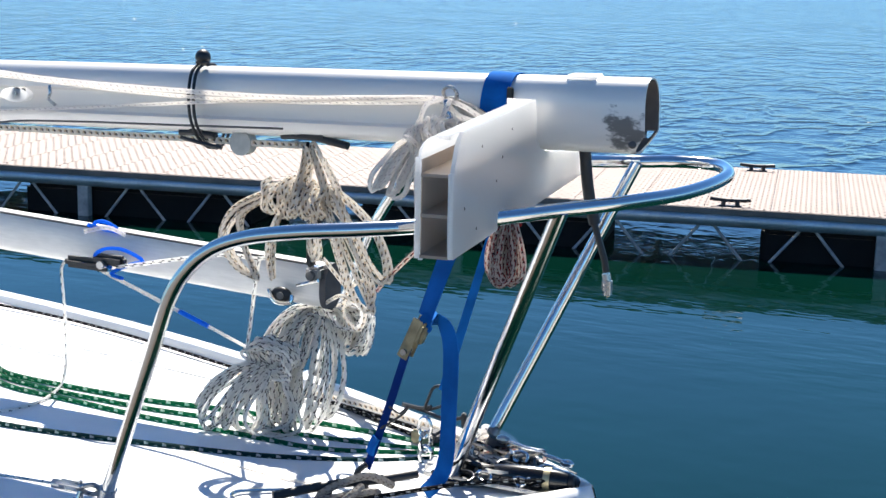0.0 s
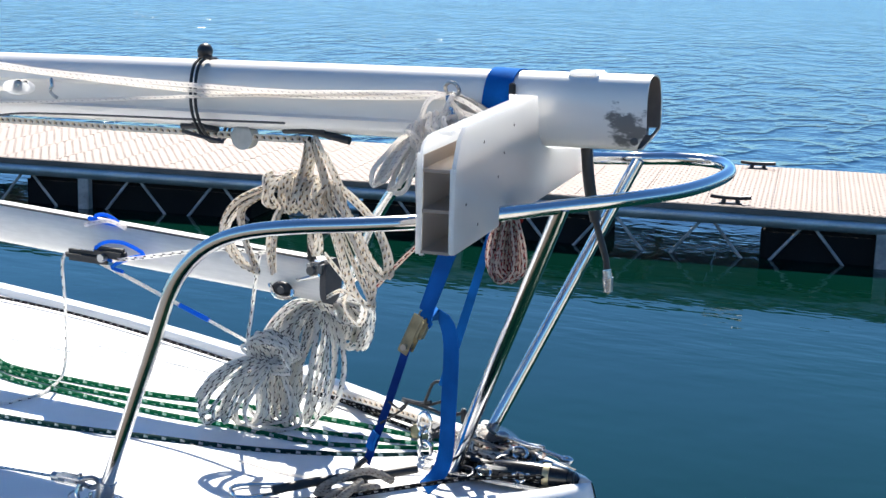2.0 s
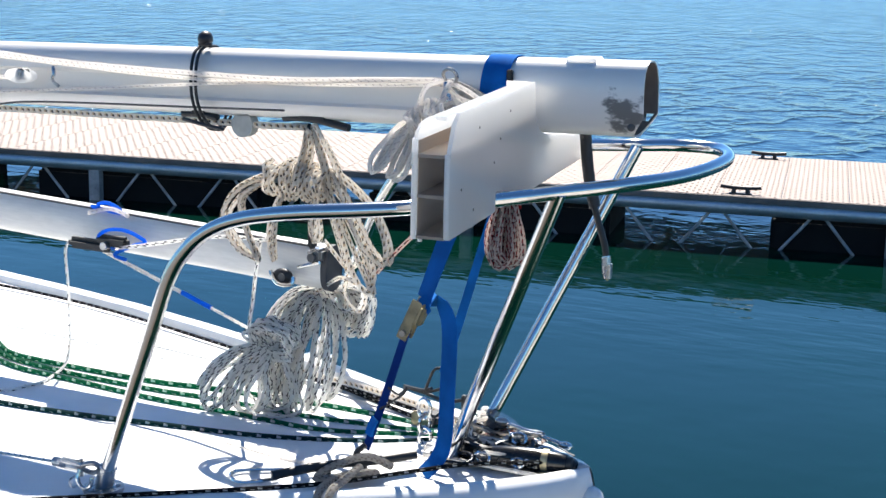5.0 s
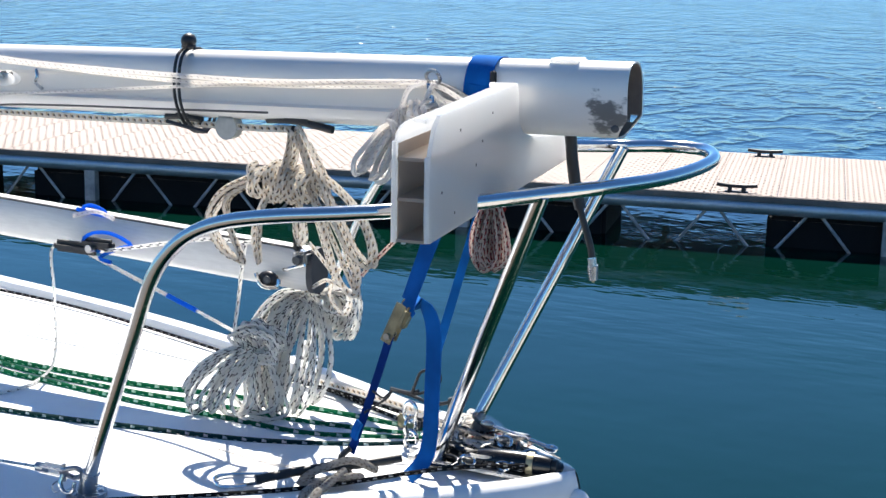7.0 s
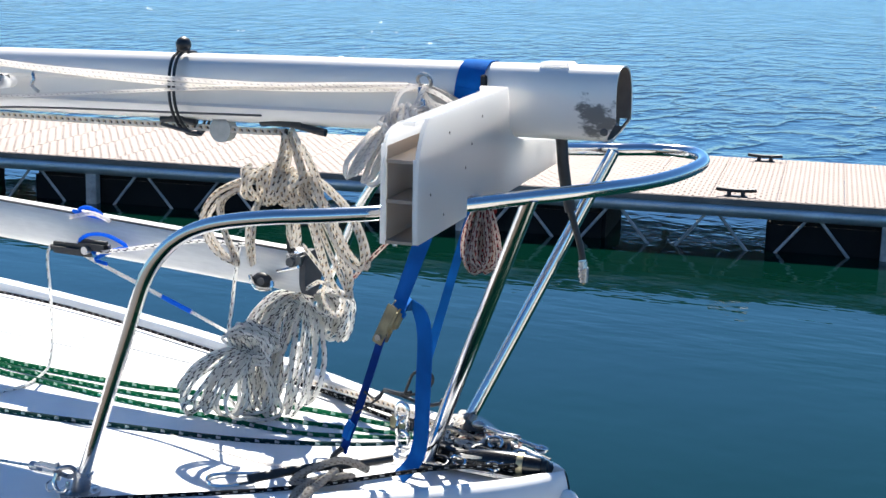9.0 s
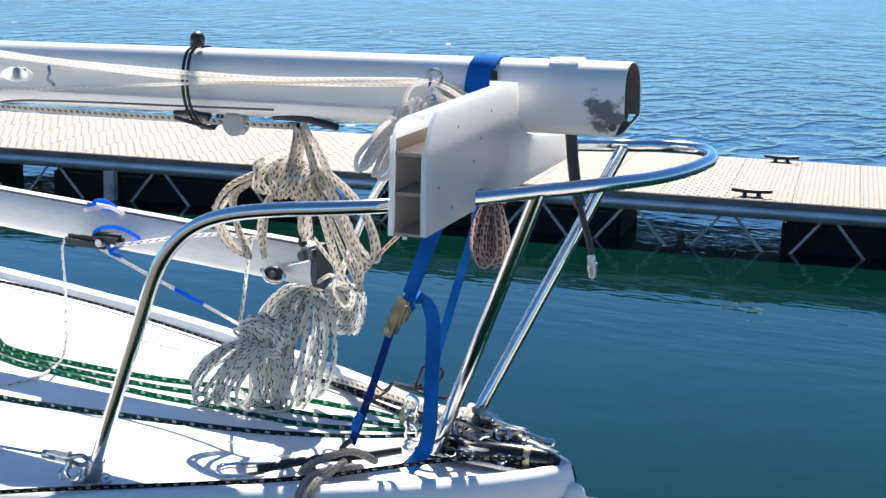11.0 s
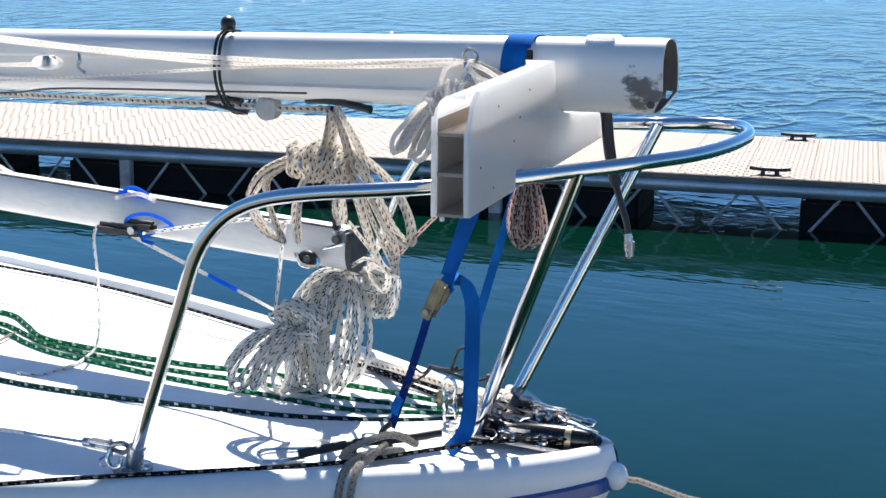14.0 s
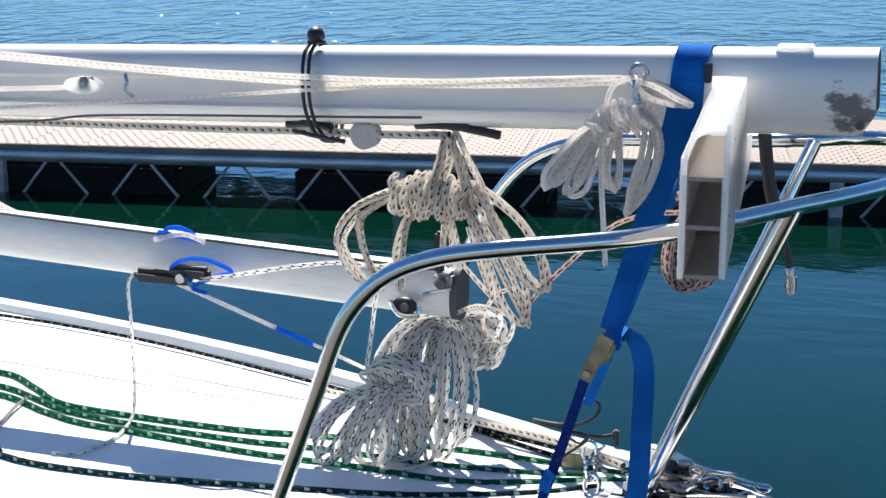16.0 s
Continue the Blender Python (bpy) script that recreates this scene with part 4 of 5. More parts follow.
# bungee with ball
bm = B()
for dx in (0, 0.011):
    tube(bm, [(-0.912 + dx, 2.05, 1.833), (-0.912 + dx, 2.024, 1.818), (-0.909 + dx, 2.008, 1.78), (-0.905 + dx, 2.006, 1.73), (-0.895 + dx, 2.018, 1.69), (-0.885 + dx, 2.05, 1.668), (-0.89 + dx, 2.10, 1.69), (-0.905 + dx, 2.122, 1.76), (-0.912 + dx, 2.095, 1.822), (-0.912 + dx, 2.06, 1.831)], 0.0032, 8)
b2 = B()
ball(b2, (-0.900, 2.045, 1.846), 0.0155)
plain("bungee_tie", "black bungee cord with a ball round the mast", "bungee", (-0.905, 2.06, 1.76), [("cord", bm, "black", ""), ("ball", b2, "black", "glossy black ball"),
      ("knot", tube(B(), [(-0.912, 2.04, 1.835), (-0.89, 2.035, 1.836), (-0.878, 2.035, 1.838)], 0.003), "black", ""), ("cord_end", tube(B(), [(-0.93, 2.01, 1.69), (-0.88, 2.008, 1.682), (-0.835, 2.01, 1.676)], 0.004), "black", "")])
# mast cleat, sheave, block, shackle
bm = tube(B(), [(-0.725, 2.055, 1.703), (-0.69, 2.05, 1.706), (-0.65, 2.05, 1.705), (-0.61, 2.05, 1.699), (-0.578, 2.05, 1.694)], 0.0075, 10)
plain("mast_cleat", "black horn cleat bolted under the mast", "cleat", (-0.655, 2.055, 1.71), [("horn", bm, "black", ""), ("foot", box(B(), (-0.685, 2.042, 1.700), (-0.625, 2.068, 1.722), 0.004), "black", "")])
plain("old_cleat", "black cleat under the mast by the bungee", "cleat", (-0.92, 2.055, 1.70), [("horn", tube(B(), [(-0.96, 2.05, 1.694), (-0.92, 2.05, 1.697), (-0.875, 2.05, 1.692)], 0.007, 10), "black", ""), ("foot", box(B(), (-0.935, 2.042, 1.694), (-0.90, 2.068, 1.716), 0.003), "black", "")])
bm = rod(B(), (-0.818, 2.048, 1.682), (-0.818, 2.072, 1.682), 0.0245, 28)
plain("sheave", "translucent white nylon disc under the mast", "sheave", (-0.818, 2.06, 1.69), [("disc", bm, "nylon", ""), ("bracket", box(B(), (-0.838, 2.045, 1.700), (-0.798, 2.085, 1.716), 0.003), "galv_dull", "")])
bm = B()
for y in (1.988, 2.004):
    ball(bm, (-1.325, y, 1.752), 0.036, (1, .12, .42), 20)
sw = rod(B(), (-1.318, 1.986, 1.756), (-1.318, 2.006, 1.756), 0.012, 16)
plain("mast_block", "white plastic block on the mast flank", "pulley", (-1.325, 2.0, 1.75), [("cheek", bm, "plastic", ""), ("wheel", sw, "black", ""),
      ("pin", rod(B(), (-1.318, 1.982, 1.756), (-1.318, 2.008, 1.756), 0.004, 8), "chrome", ""), ("pennant", tube(B(), [(-1.355, 1.995, 1.747), (-1.7, 1.995, 1.725), (-2.6, 2.0, 1.66)], 0.0045, 8, .05), "rope_white", "white rope"),
      ("shackle", tube(B(), [(-1.242, 1.997, 1.775), (-1.236, 1.993, 1.760), (-1.242, 1.993, 1.748), (-1.226, 1.995, 1.736)], 0.0035, 8), "chrome", "")])
bm = tube(B(), [(-0.350, 1.992, 1.80), (-0.352, 1.985, 1.815), (-0.342, 1.98, 1.824), (-0.330, 1.98, 1.822), (-0.325, 1.985, 1.81), (-0.332, 1.99, 1.797)], 0.0035, 8, .005)
plain("mast_shackle", "steel shackle on a tang at the mast", "shackle", (-0.34, 2.0, 1.79), [("bow", bm, "chrome", ""), ("tang", prism(B(), [(-0.368, 1.803), (-0.345, 1.805), (-0.29, 1.786), (-0.258, 1.768), (-0.262, 1.757), (-0.30, 1.758), (-0.35, 1.783)], 2.006, 2.011, 1), "chrome", ""),
      ("clip", tube(B(), [(-0.345, 1.98, 1.80), (-0.338, 1.97, 1.77), (-0.332, 1.975, 1.75), (-0.338, 1.985, 1.78)], 0.0045, 8, .005), "steel", "")])
# black cable with plug
cab = tube(B(), [(-0.186, 2.25, 1.735), (-0.184, 2.27, 1.690), (-0.178, 2.27, 1.640), (-0.169, 2.27, 1.590), (-0.158, 2.27, 1.55)], 0.0115, 12)
cab2 = tube(B(), [(-0.162, 2.27, 1.56), (-0.149, 2.27, 1.521), (-0.135, 2.27, 1.480), (-0.131, 2.27, 1.458)], 0.0066, 10)
cp = B()
rod(cp, (-0.131, 2.27, 1.456), (-0.128, 2.27, 1.440), 0.0085, 16)
rod(cp, (-0.128, 2.27, 1.442), (-0.127, 2.27, 1.424), 0.0105, 16)
rod(cp, (-0.127, 2.27, 1.426), (-0.126, 2.27, 1.414), 0.0088, 16)
plain("mast_cable", "black mast cable with a silver plug hanging free", "cable", (-0.16, 2.27, 1.6), [("sleeve", cab, "black", ""), ("wire", cab2, "black", ""), ("plug", cp, "chrome", "silver screw plug"),
      ("pin", rod(B(), (-0.126, 2.27, 1.416), (-0.126, 2.27, 1.409), 0.003, 8), "ratchet", "")])

# on the boom
bb = B()
box(bb, (-1.335, 2.13, 1.362), (-1.215, 2.155, 1.388), 0.009)
plain("jam_cleat", "black cam cleat block lashed to the boom", "cleat", (-1.27, 2.14, 1.375), [("body", bb, "black", ""), ("cheek", box(B(), (-1.255, 2.128, 1.378), (-1.17, 2.150, 1.402), 0.007), "black", ""), ("roller", rod(B(), (-1.225, 2.12, 1.38), (-1.225, 2.158, 1.38), 0.009, 12), "chrome", "")])
rope("blue_lashing", [(-1.21, 2.14, 1.372), (-1.25, 2.135, 1.392), (-1.225, 2.135, 1.413), (-1.18, 2.135, 1.418), (-1.14, 2.135, 1.408), (-1.125, 2.14, 1.395), (-1.16, 2.145, 1.385), (-1.21, 2.14, 1.36), (-1.18, 2.14, 1.352)], 0.0042, "rope_blue", "blue cord lashing on the boom", group="blue lashings")
rope("blue_lashing", [(-1.30, 2.19, 1.440), (-1.285, 2.185, 1.458), (-1.258, 2.185, 1.462), (-1.23, 2.19, 1.448), (-1.26, 2.20, 1.440), (-1.29, 2.20, 1.442), (-1.30, 2.18, 1.452), (-1.25, 2.18, 1.446), (-1.215, 2.19, 1.441)], 0.0045, "rope_blue", "blue cord lashing on the boom", group="blue lashings")
rope("white_lashing", [(-1.31, 2.18, 1.436), (-1.28, 2.175, 1.445), (-1.24, 2.175, 1.452), (-1.205, 2.185, 1.438)], 0.005, "rope_white", "white cord lashing on the boom")
rope("boom_line", [(-1.19, 2.135, 1.378), (-1.13, 2.135, 1.390), (-1.0, 2.14, 1.418), (-0.90, 2.13, 1.436), (-0.82, 2.11, 1.44), (-0.78, 2.11, 1.45)], 0.0042, "rope_bw", "white black-flecked line from the cleat block", step=.03)
rope("hanging_line", [(-1.30, 2.14, 1.372), (-1.34, 2.15, 1.372), (-1.362, 2.16, 1.345), (-1.366, 2.17, 1.27), (-1.368, 2.175, 1.19), (-1.362, 2.165, 1.13), (-1.35, 2.13, 1.09), (-1.333, 2.043, 1.080), (-1.345, 1.985, 1.080), (-1.353, 1.956, 1.080), (-1.40, 1.935, 1.080)], 0.0036, "rope_bw", "white flecked line hanging down onto the deck")
rope("diagonal_line", [(-1.247, 2.15, 1.362), (-1.044, 2.155, 1.293)], 0.0045, "rope_white", "white line leading down from the boom", group="diagonal lines")
rope("blue_splice", [(-1.044, 2.155, 1.293), (-0.971, 2.158, 1.268)], 0.0052, "rope_blue", "blue splice in the white line", group="diagonal lines")
rope("diagonal_line", [(-0.971, 2.158, 1.268), (-0.85, 2.155, 1.228)], 0.0036, "rope_white", "white line leading down from the boom", group="diagonal lines")
bl = B()
ball(bl, (-0.785, 2.148, 1.362), 0.022, (1.1, .5, .75), 16)
plain("boom_block", "black and steel block under the boom end", "pulley", (-0.785, 2.15, 1.365), [("cheek", bl, "black", ""), ("strap", tube(B(), [(-0.81, 2.14, 1.372), (-0.79, 2.132, 1.350), (-0.757, 2.135, 1.350), (-0.755, 2.14, 1.366)], 0.0045, 8), "steel", ""),
      ("wheel", rod(B(), (-0.782, 2.136, 1.362), (-0.782, 2.165, 1.362), 0.008, 14), "groove", "")])
gb = B()
box(gb, (-0.735, 2.155, 1.395), (-0.70, 2.20, 1.425), 0.006)
plain("boom_fitting", "dark steel fitting bolted to the boom end", "fitting", (-0.715, 2.17, 1.4), [("bracket", gb, "chrome", ""), ("bolt", rod(B(), (-0.718, 2.145, 1.408), (-0.718, 2.17, 1.408), 0.009, 12), "groove", ""), ("toggle", box(B(), (-0.73, 2.15, 1.425), (-0.715, 2.17, 1.50), 0.004), "black", ""), ("pin", rod(B(), (-0.75, 2.15, 1.385), (-0.70, 2.15, 1.40), 0.004, 8), "steel", "")])
plain("eye_strap", "small steel eye under the boom", "fitting", (-1.70, 2.16, 1.38), [("eye", tube(B(), [(-1.72, 2.165, 1.385), (-1.72, 2.158, 1.372), (-1.705, 2.156, 1.366), (-1.692, 2.158, 1.374), (-1.70, 2.165, 1.388)], 0.003, 8, .005), "steel", "")])
rope("white_stay", [(-2.9, 2.3, 1.86), (-1.952, 2.25, 1.549), (-1.589, 2.22, 1.434)], 0.0055, "rope_white", "white line running down to the boom", step=.06)
rope("white_stay", [(-2.7, 2.6, 1.70), (-2.325, 2.6, 1.25), (-2.21, 2.6, 1.10)], 0.007, "rope_white", "white line running down to the deck edge", step=.06)

# lines on the deck
Zd = 1.080
rope("green_line", [(-3.2, 2.36, Zd), (-2.0, 2.285, Zd), (-1.78, 2.305, Zd), (-1.65, 2.240, Zd), (-1.54, 2.175, Zd), (-1.36, 2.160, Zd), (-1.13, 2.160, Zd), (-0.966, 2.183, Zd), (-0.70, 2.203, Zd), (-0.49, 2.195, Zd), (-0.36, 2.19, Zd)], 0.0062, "rope_green", "green rope with white flecks along the deck", group="deck lines", step=.025)
rope("green_line", [(-3.2, 2.30, Zd), (-1.94, 2.236, Zd), (-1.73, 2.228, Zd), (-1.60, 2.180, Zd), (-1.50, 2.140, Zd), (-1.33, 2.118, Zd), (-1.10, 2.112, Zd), (-0.94, 2.122, Zd), (-0.72, 2.12, Zd), (-0.55, 2.14, Zd), (-0.44, 2.165, Zd)], 0.0056, "rope_green", "green rope with white flecks along the deck", group="deck lines", step=.025)
rope("green_line", [(-3.2, 2.24, Zd), (-1.90, 2.192, Zd), (-1.69, 2.180, Zd), (-1.55, 2.125, Zd), (-1.44, 2.092, Zd), (-1.31, 2.082, Zd), (-1.05, 2.060, Zd), (-0.87, 2.062, Zd), (-0.66, 2.058, Zd), (-0.53, 2.100, Zd), (-0.43, 2.145, Zd), (-0.36, 2.165, Zd)], 0.0062, "rope_green", "green rope with white flecks along the deck", group="deck lines", step=.025)
rope("dark_line", [(-3.2, 2.12, Zd), (-1.67, 1.945, Zd), (-1.50, 1.900, Zd), (-1.375, 1.880, Zd), (-1.17, 1.892, Zd), (-0.96, 1.926, Zd), (-0.716, 1.973, Zd), (-0.52, 2.052, Zd), (-0.413, 2.122, Zd)], 0.0060, "rope_dark", "dark green flecked rope along the deck", group="deck lines", step=.025)
rope("edge_line", [(-3.4, 2.74, 1.094), (-2.441, 2.704, 1.082), (-1.757, 2.642, Zd), (-1.142, 2.476, Zd), (-0.75, 2.33, Zd), (-0.50, 2.22, Zd)], 0.0042, "rope_black", "black and white line inside the gunwale", group="deck lines", step=.03)
rope("edge_line", [(-2.6, 0.98, 1.10), (-1.30, 1.215, 1.10), (-1.035, 1.315, 1.10), (-0.815, 1.488, 1.10), (-0.585, 1.660, 1.10), (-0.46, 1.765, 1.10), (-0.38, 1.86, 1.10), (-0.27, 1.945, 1.112), (-0.16, 2.0, 1.118), (-0.105, 2.03, 1.12)], 0.0044, "rope_black", "black and white line along the gunwale", group="deck lines", step=.025)
rope("flecked_line", [(-1.1, 2.42, 1.085), (-0.888, 2.365, 1.09), (-0.719, 2.321, 1.095), (-0.559, 2.272, 1.098), (-0.463, 2.233, 1.098), (-0.39, 2.19, 1.095)], 0.0062, "rope_tan", "cream speckled rope along the deck edge", group="deck lines", step=.025)
rope("flecked_line", [(-0.95, 2.36, 1.085), (-0.80, 2.325, 1.088), (-0.691, 2.290, 1.092), (-0.529, 2.235, 1.095), (-0.443, 2.20, 1.095)], 0.0048, "rope_black", "black and white rope along the deck edge", group="deck lines", step=.025)
rope("white_line", [(-0.86, 1.93, 1.078), (-0.72, 1.90, 1.078), (-0.559, 1.885, 1.082), (-0.432, 1.97, 1.085), (-0.35, 2.03, 1.09)], 0.0028, "rope_white", "thin white cord lying on the deck", step=.025)

rope("grey_line", [(-2.2, 1.62, Zd), (-1.62, 1.89, Zd), (-1.62, 2.17, Zd + .004)], 0.0036, "rope_grey", "thin grey line lying across the deck", group="deck lines", step=.03)

# lifeline with blue splice and clevis
ll = tube(B(), [(-3.0, 1.42, 1.10), (-1.315, 1.588, 1.101), (-1.28, 1.59, 1.101)], 0.0035, 8, .05)
plain("lifeline", "grey wire lifeline with a blue splice", "lifeline", (-1.1, 1.59, 1.105), [("wire", ll, "rope_blue", ""), ("splice", tube(B(), [(-1.28, 1.59, 1.101), (-1.18, 1.59, 1.101)], 0.0052, 8), "rope_blue", "blue cord splice"),
      ("cord", tube(B(), [(-1.18, 1.59, 1.101), (-1.06, 1.59, 1.108)], 0.0042, 8), "rope_white", ""), ("swage", rod(B(), (-1.06, 1.59, 1.108), (-0.90, 1.59, 1.115), 0.003, 8), "chrome", ""),
      ("clevis", box(B(), (-0.905, 1.580, 1.107), (-0.850, 1.600, 1.111), 0.001), "steel", ""), ("clevis", box(B(), (-0.905, 1.580, 1.119), (-0.850, 1.600, 1.123), 0.001), "steel", ""),
      ("clevis_pin", rod(B(), (-0.857, 1.59, 1.098), (-0.857, 1.59, 1.130), 0.004, 10), "chrome", ""), ("collar", rod(B(), (-0.918, 1.59, 1.115), (-0.900, 1.59, 1.115), 0.0085, 12), "chrome", ""),
      ("eye", tube(B(), [(-0.862, 1.59, 1.115), (-0.850, 1.584, 1.122), (-0.828, 1.588, 1.128), (-0.822, 1.598, 1.116), (-0.838, 1.596, 1.106)], 0.0048, 8, .006, True), "chrome", ""),
      ("shackle", tube(B(), [(-0.850, 1.578, 1.116), (-0.852, 1.572, 1.100), (-0.842, 1.572, 1.086), (-0.828, 1.576, 1.088), (-0.826, 1.58, 1.104)], 0.0038, 8, .006), "steel", ""),
      ("split_ring", tube(B(), [(-0.862, 1.585, 1.100), (-0.872, 1.575, 1.092), (-0.862, 1.570, 1.083), (-0.852, 1.578, 1.090)], 0.0018, 6, .005, True), "chrome", "")])
# deck cleat with its dock line
cl = tube(B(), [(-0.562, 1.752, 1.100), (-0.52, 1.795, 1.106), (-0.47, 1.845, 1.110), (-0.42, 1.893, 1.110), (-0.372, 1.948, 1.112)], 0.0085, 12)
plain("deck_cleat", "dark horn cleat on the foredeck edge", "cleat", (-0.465, 1.85, 1.08), [("horn", cl, "black", ""), ("leg", rod(B(), (-0.495, 1.82, 1.074), (-0.49, 1.825, 1.11), 0.010, 12), "black", ""), ("leg", rod(B(), (-0.44, 1.875, 1.074), (-0.445, 1.87, 1.11), 0.010, 12), "black", "")])
rope("dock_line", [(-0.40, 1.905, 1.098), (-0.43, 1.862, 1.125), (-0.475, 1.815, 1.112), (-0.492, 1.79, 1.095), (-0.455, 1.80, 1.100), (-0.415, 1.84, 1.104), (-0.41, 1.862, 1.095), (-0.45, 1.825, 1.098), (-0.452, 1.765, 1.102), (-0.445, 1.715, 1.098), (-0.445, 1.68, 1.03), (-0.44, 1.60, 0.9)], 0.0075, "rope_grey", "weathered grey dock line belayed on the cleat", group="dock lines")
rope("dock_line", [(-0.43, 1.84, 1.112), (-0.432, 1.775, 1.104), (-0.425, 1.72, 1.100), (-0.422, 1.685, 1.03), (-0.41, 1.60, 0.9)], 0.0075, "rope_grey", "weathered grey dock line belayed on the cleat", group="dock lines")
plain("snap_hook", "open steel snap hook lying on the deck", "hook", (-0.62, 1.78, 1.08), [("hook", tube(B(), [(-0.585, 1.83, 1.083), (-0.63, 1.802, 1.083), (-0.652, 1.785, 1.083), (-0.655, 1.76, 1.083), (-0.63, 1.735, 1.083), (-0.605, 1.74, 1.083), (-0.568, 1.785, 1.083)], 0.0042, 8), "steel", "")])
# chain and bow gear
for i, (p, q) in enumerate([((-0.428, 2.095, 1.150), 0), ((-0.424, 2.090, 1.122), 1), ((-0.420, 2.085, 1.096), 0)]):
    pp = Vector(p)
    a = [pp + Vector((0.013 * math.cos(t) * (1 - .6 * q), 0.013 * math.cos(t) * q, 0.020 * math.sin(t))) for t in [2 * math.pi * k / 10 for k in range(10)]]
    solid("chain_link", tube(B(), a, 0.0042, 8, .006, True), "steel", "steel chain link standing on the foredeck", "chain", "chain links")
bg = B()
box(bg, (-0.40, 2.035, 1.076), (-0.20, 2.075, 1.102), 0.004)
plain("stem_plate", "polished steel stem plate on the bow", "fitting", (-0.25, 2.03, 1.09), [("plate", box(B(), (-0.38, 1.99, 1.094), (-0.12, 2.05, 1.102), 0.002), "chrome", ""), ("rib", bg, "chrome", ""),
      ("nose", ball(B(), (-0.135, 2.055, 1.106), 0.024, (2.0, 1.0, .70), 18), "gloss", "glossy black nose"),
      ("drum_base", rod(B(), (-0.325, 2.06, 1.09), (-0.325, 2.06, 1.115), 0.036, 24), "black", ""), ("drum", rod(B(), (-0.325, 2.06, 1.115), (-0.325, 2.06, 1.128), 0.026, 24), "rubber", "")])
bm = rod(B(), (-0.30, 2.14, 1.10), (-0.285, 2.145, 1.135), 0.026, 20)
plain("furling_drum", "dark furling drum among the bow gear", "drum", (-0.30, 2.14, 1.125), [("drum", bm, "rubber", ""), ("flange", rod(B(), (-0.302, 2.139, 1.094), (-0.30, 2.14, 1.10), 0.036, 24), "black", ""), ("flange", rod(B(), (-0.285, 2.145, 1.135), (-0.283, 2.146, 1.140), 0.034, 24), "gloss", "")])
tb = B()
box(tb, (-0.225, 2.103, 1.134), (-0.180, 2.111, 1.141), 0.002)
box(tb, (-0.225, 2.089, 1.134), (-0.180, 2.097, 1.141), 0.002)
plain("turnbuckle", "steel turnbuckle lying in the bow gear", "turnbuckle", (-0.17, 2.10, 1.135), [("frame", tb, "chrome", ""), ("screw", rod(B(), (-0.265, 2.10, 1.150), (-0.13, 2.10, 1.124), 0.004, 10), "steel", ""), ("jaw", ball(B(), (-0.135, 2.10, 1.124), 0.010, (1.5, .8, .8), 12), "steel", ""), ("jaw", ball(B(), (-0.265, 2.10, 1.150), 0.010, (1.5, .8, .8), 12), "chrome", "")])


def tangle(name, lo, hi, n, r, material, label):
    pts = []
    for i in range(n):
        pts.append(Vector((rnd.uniform(lo[0], hi[0]), rnd.uniform(lo[1], hi[1]), rnd.uniform(lo[2], hi[2]))))
    pts.sort(key=lambda p: p.x + rnd.uniform(-.12, .12))
    return rope(name, pts, r, material, label, "rope", "bow tangle", k=6)


tangle("tangled_line", (-0.36, 2.0, 1.088), (-0.10, 2.13, 1.125), 20, 0.0042, "black", "smooth black line heaped on the bow")
tangle("tangled_line", (-0.37, 2.04, 1.09), (-0.20, 2.17, 1.14), 18, 0.0036, "rope_bw", "white black-flecked line heaped on the bow")
tangle("tangled_line", (-0.36, 2.06, 1.10), (-0.15, 2.14, 1.15), 14, 0.0022, "rope_grey", "pale grey cord heaped on the bow")
tangle("tangled_line", (-0.36, 2.06, 1.09), (-0.20, 2.17, 1.135), 14, 0.0040, "rope_white", "cream cord heaped on the bow")
tangle("tangled_line", (-0.34, 2.00, 1.095), (-0.16, 2.08, 1.13), 12, 0.0034, "rope_white", "cream cord heaped on the bow")
tangle("tangled_line", (-0.33, 2.08, 1.09), (-0.18, 2.17, 1.13), 12, 0.0042, "rope_red", "red-flecked line heaped on the bow")
oval = [(-0.315 + .040 * math.cos(t), 1.985 + .024 * math.sin(t), 1.106 + .004 * math.sin(2 * t)) for t in [2 * math.pi * k / 16 for k in range(16)]]
solid("deck_ring", tube(B(), oval, 0.0050, 10, .006, True), "gloss", "dark oval mooring ring lying on the bow", "ring")
plain("bow_roller", "fat black rubber roller at the stem head", "roller", (-0.165, 2.02, 1.11), [("barrel", sweep(B(), smooth_path([(-0.245, 2.018, 1.112), (-0.21, 2.020, 1.114), (-0.15, 2.026, 1.116), (-0.105, 2.032, 1.116)], .008), ring(0.0215, 18), taper=lambda t: 0.55 + 0.45 * math.sin(math.pi * (0.12 + 0.80 * t)) ** .5), "gloss", ""),
      ("end_boss", rod(B(), (-0.108, 2.032, 1.116), (-0.096, 2.034, 1.116), 0.013, 16), "black", ""), ("brass_band", rod(B(), (-0.150, 2.026, 1.116), (-0.138, 2.0275, 1.116), 0.0222, 18), "ratchet", "dull brass band"), ("side_bolt", ball(B(), (-0.172, 2.002, 1.116), 0.007, (1, .6, 1), 10), "steel", "")])
tangle("tangled_line", (-0.36, 2.02, 1.10), (-0.12, 2.10, 1.13), 10, 0.0050, "gloss", "glossy black hose heaped on the bow")
tangle("tangled_line", (-0.33, 1.99, 1.10), (-0.12, 2.08, 1.135), 12, 0.0036, "rope_black", "black flecked line heaped on the bow")
tangle("tangled_line", (-0.40, 2.06, 1.09), (-0.26, 2.2, 1.135), 14, 0.0050, "rope_black", "black flecked line heaped on the bow")
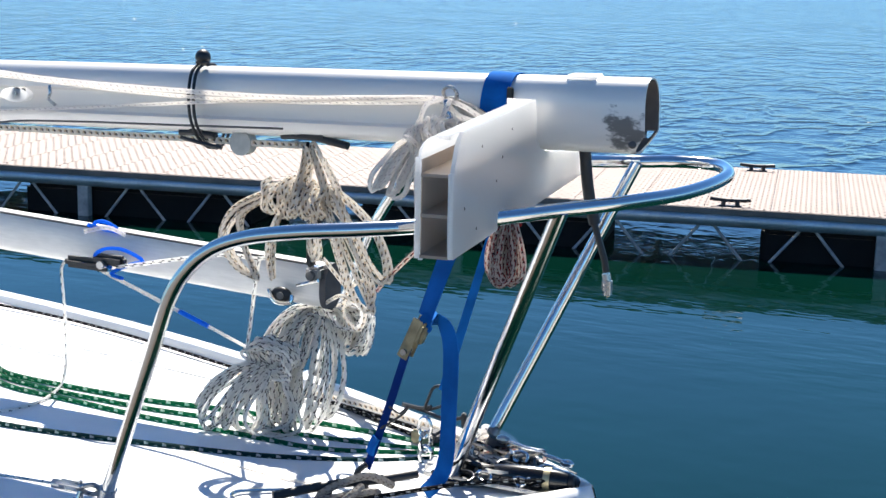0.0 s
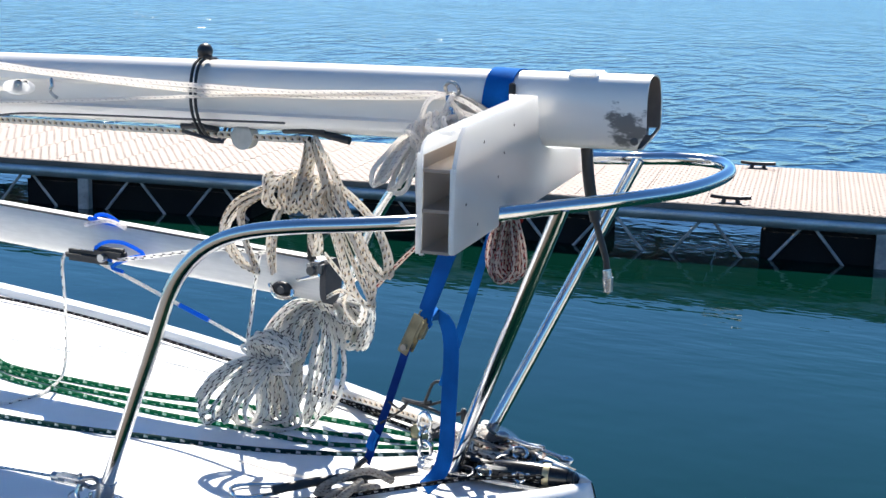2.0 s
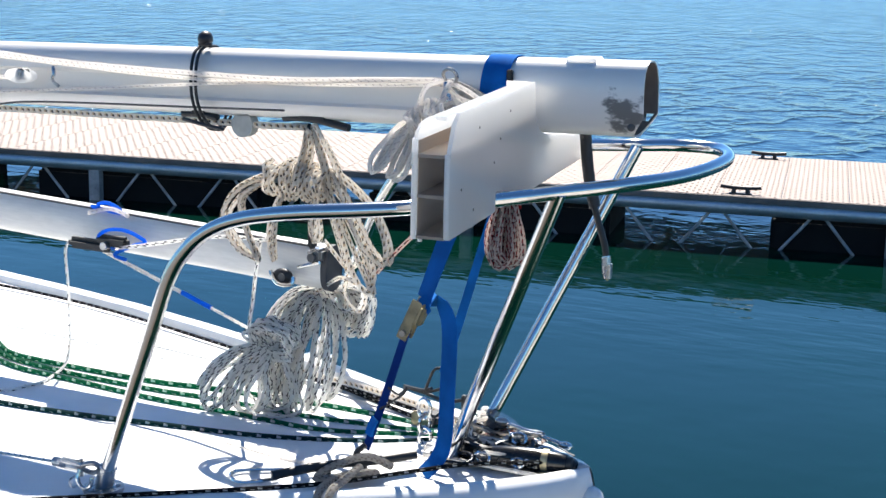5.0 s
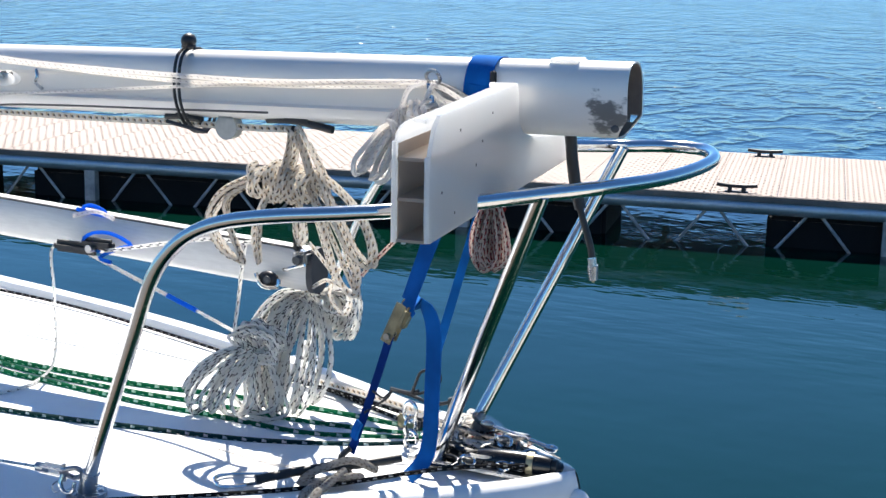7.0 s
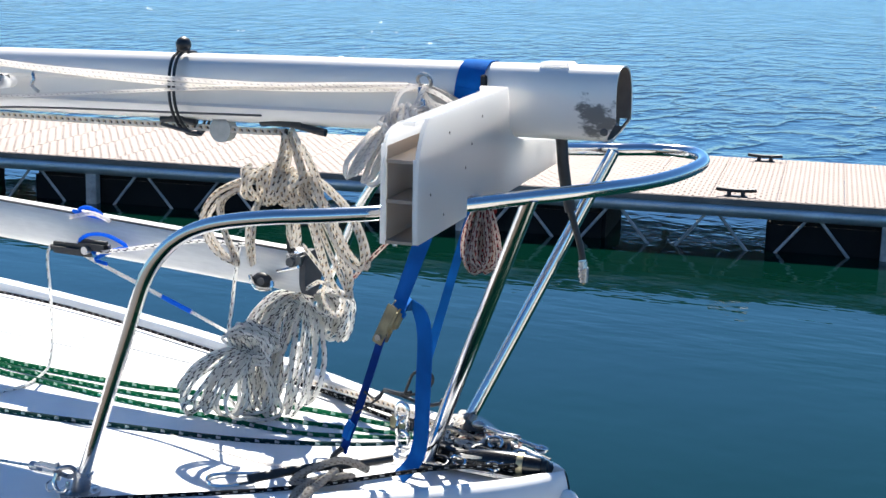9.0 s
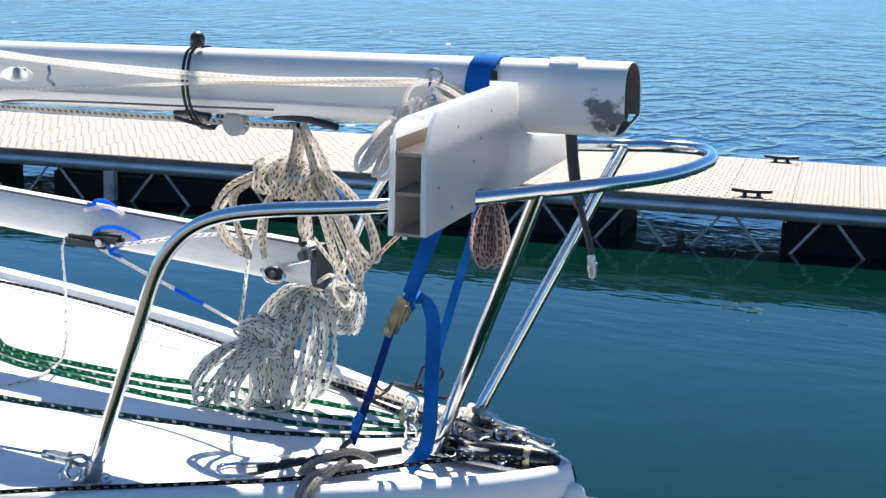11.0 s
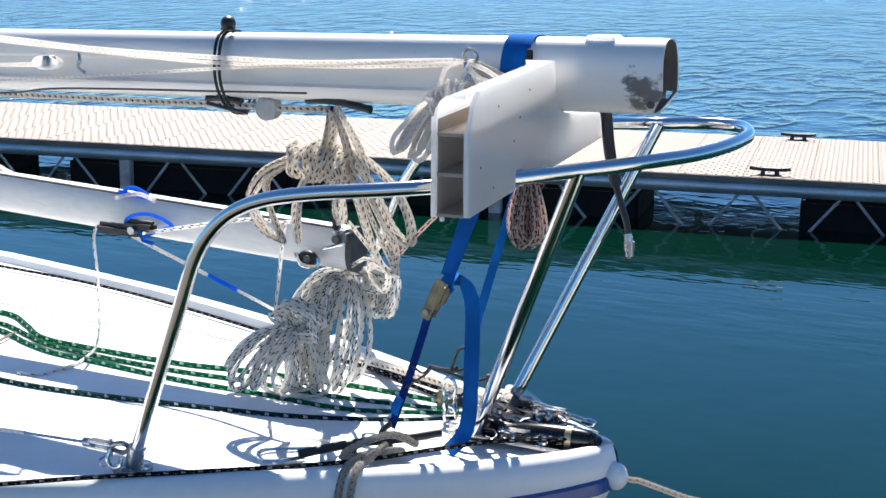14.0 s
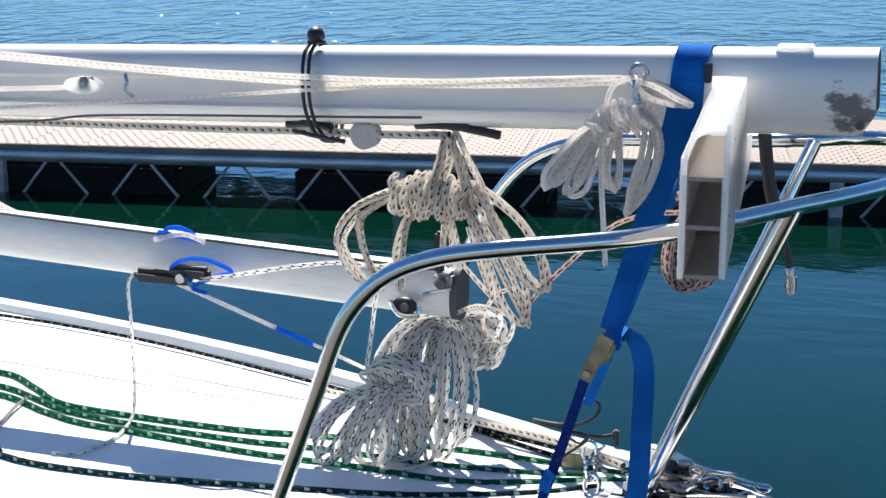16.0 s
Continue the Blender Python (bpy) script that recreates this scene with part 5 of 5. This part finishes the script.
for p, size in (((-0.215, 2.06, 1.135), .011), ((-0.155, 2.045, 1.125), .009), ((-0.26, 2.00, 1.11), .010), ((-0.25, 2.12, 1.128), .008), ((-0.19, 2.0, 1.112), .008)):
    a = [Vector(p) + Vector((size * 1.5 * math.cos(t), size * .4 * math.sin(2 * t), size * math.sin(t))) for t in [2 * math.pi * k / 9 for k in range(9)]]
    solid("shackle", tube(B(), a, 0.0032, 8, .006, True), "steel", "bright steel shackle in the bow gear", "shackle", "bow shackles")
LX, LY, LZ = -0.328, 2.178, 1.118       # where the far leg is lashed
rope("leg_lashing", [(LX + .0155 * math.cos(k * 1.3), LY + .0155 * math.sin(k * 1.3), LZ + .0028 * k) for k in range(8)] + [(LX + .012, LY - .02, LZ - .012), (LX + .03, LY - .045, LZ - .032), (LX + .06, LY - .07, LZ - .04)], 0.0042, "rope_white", "cream cord lashed round the pulpit leg", step=.006)
for dx, dy, dz in ((-.03, -.05, -.05), (.005, -.06, -.045), (.03, -.05, -.05), (.045, -.08, -.036)):
    rope("lashing_end", [(LX, LY - .016, LZ + .004), (LX + dx * .4, LY + dy * .5, LZ + dz * .35), (LX + dx, LY + dy, LZ + dz)], 0.0036, "rope_white", "cream cord end hanging from the pulpit leg", group="lashing ends")
rope("mooring_line", [(-0.05, 2.03, 1.055), (-0.02, 2.03, 1.054), (0.05, 2.05, 1.035), (0.5, 2.2, 0.86), (2.4, 2.8, -0.15)], 0.006, "rope_grey", "tan mooring line leading from the stem into the water", step=.05)
plain("deck_block", "brown deck block by the far gunwale", "pulley", (-0.47, 2.20, 1.09), [("body", box(B(), (-0.505, 2.185, 1.075), (-0.445, 2.225, 1.105), 0.006), "rubber", ""), ("cheek", box(B(), (-0.50, 2.18, 1.08), (-0.46, 2.186, 1.11), 0.004), "ratchet", "")])
plain("chock", "black fairlead chock on the far gunwale", "fairlead", (-0.5, 2.30, 1.10), [("arm", tube(B(), [(-0.60, 2.345, 1.10), (-0.54, 2.32, 1.103), (-0.47, 2.285, 1.105), (-0.42, 2.275, 1.12)], 0.004, 10), "black", ""), ("post", box(B(), (-0.428, 2.265, 1.10), (-0.418, 2.275, 1.130), 0.002), "black", "")])

# ---- decking panels ----
PW = 0.457


def panel_mesh():
    bm = B()
    uv = bm.loops.layers.uv.verify()
    g = 0.0015
    box(bm, (g, -0.03, -0.006), (PW - g, DW + 0.03, 0.0))
    for f in bm.faces:
        for loop in f.loops:
            loop[uv].uv = (loop.vert.co.x, loop.vert.co.y) if abs(f.normal.z) > .5 else (0.0, 0.0)
    return mesh_of(bm, "decking_panel", "decking", False)


pm = panel_mesh()
for k in range(int(X0 / PW), int(X1 / PW)):
    p = new("decking_panel", pm)
    p.parent = dock
    p.location = (k * PW, 0, DH)
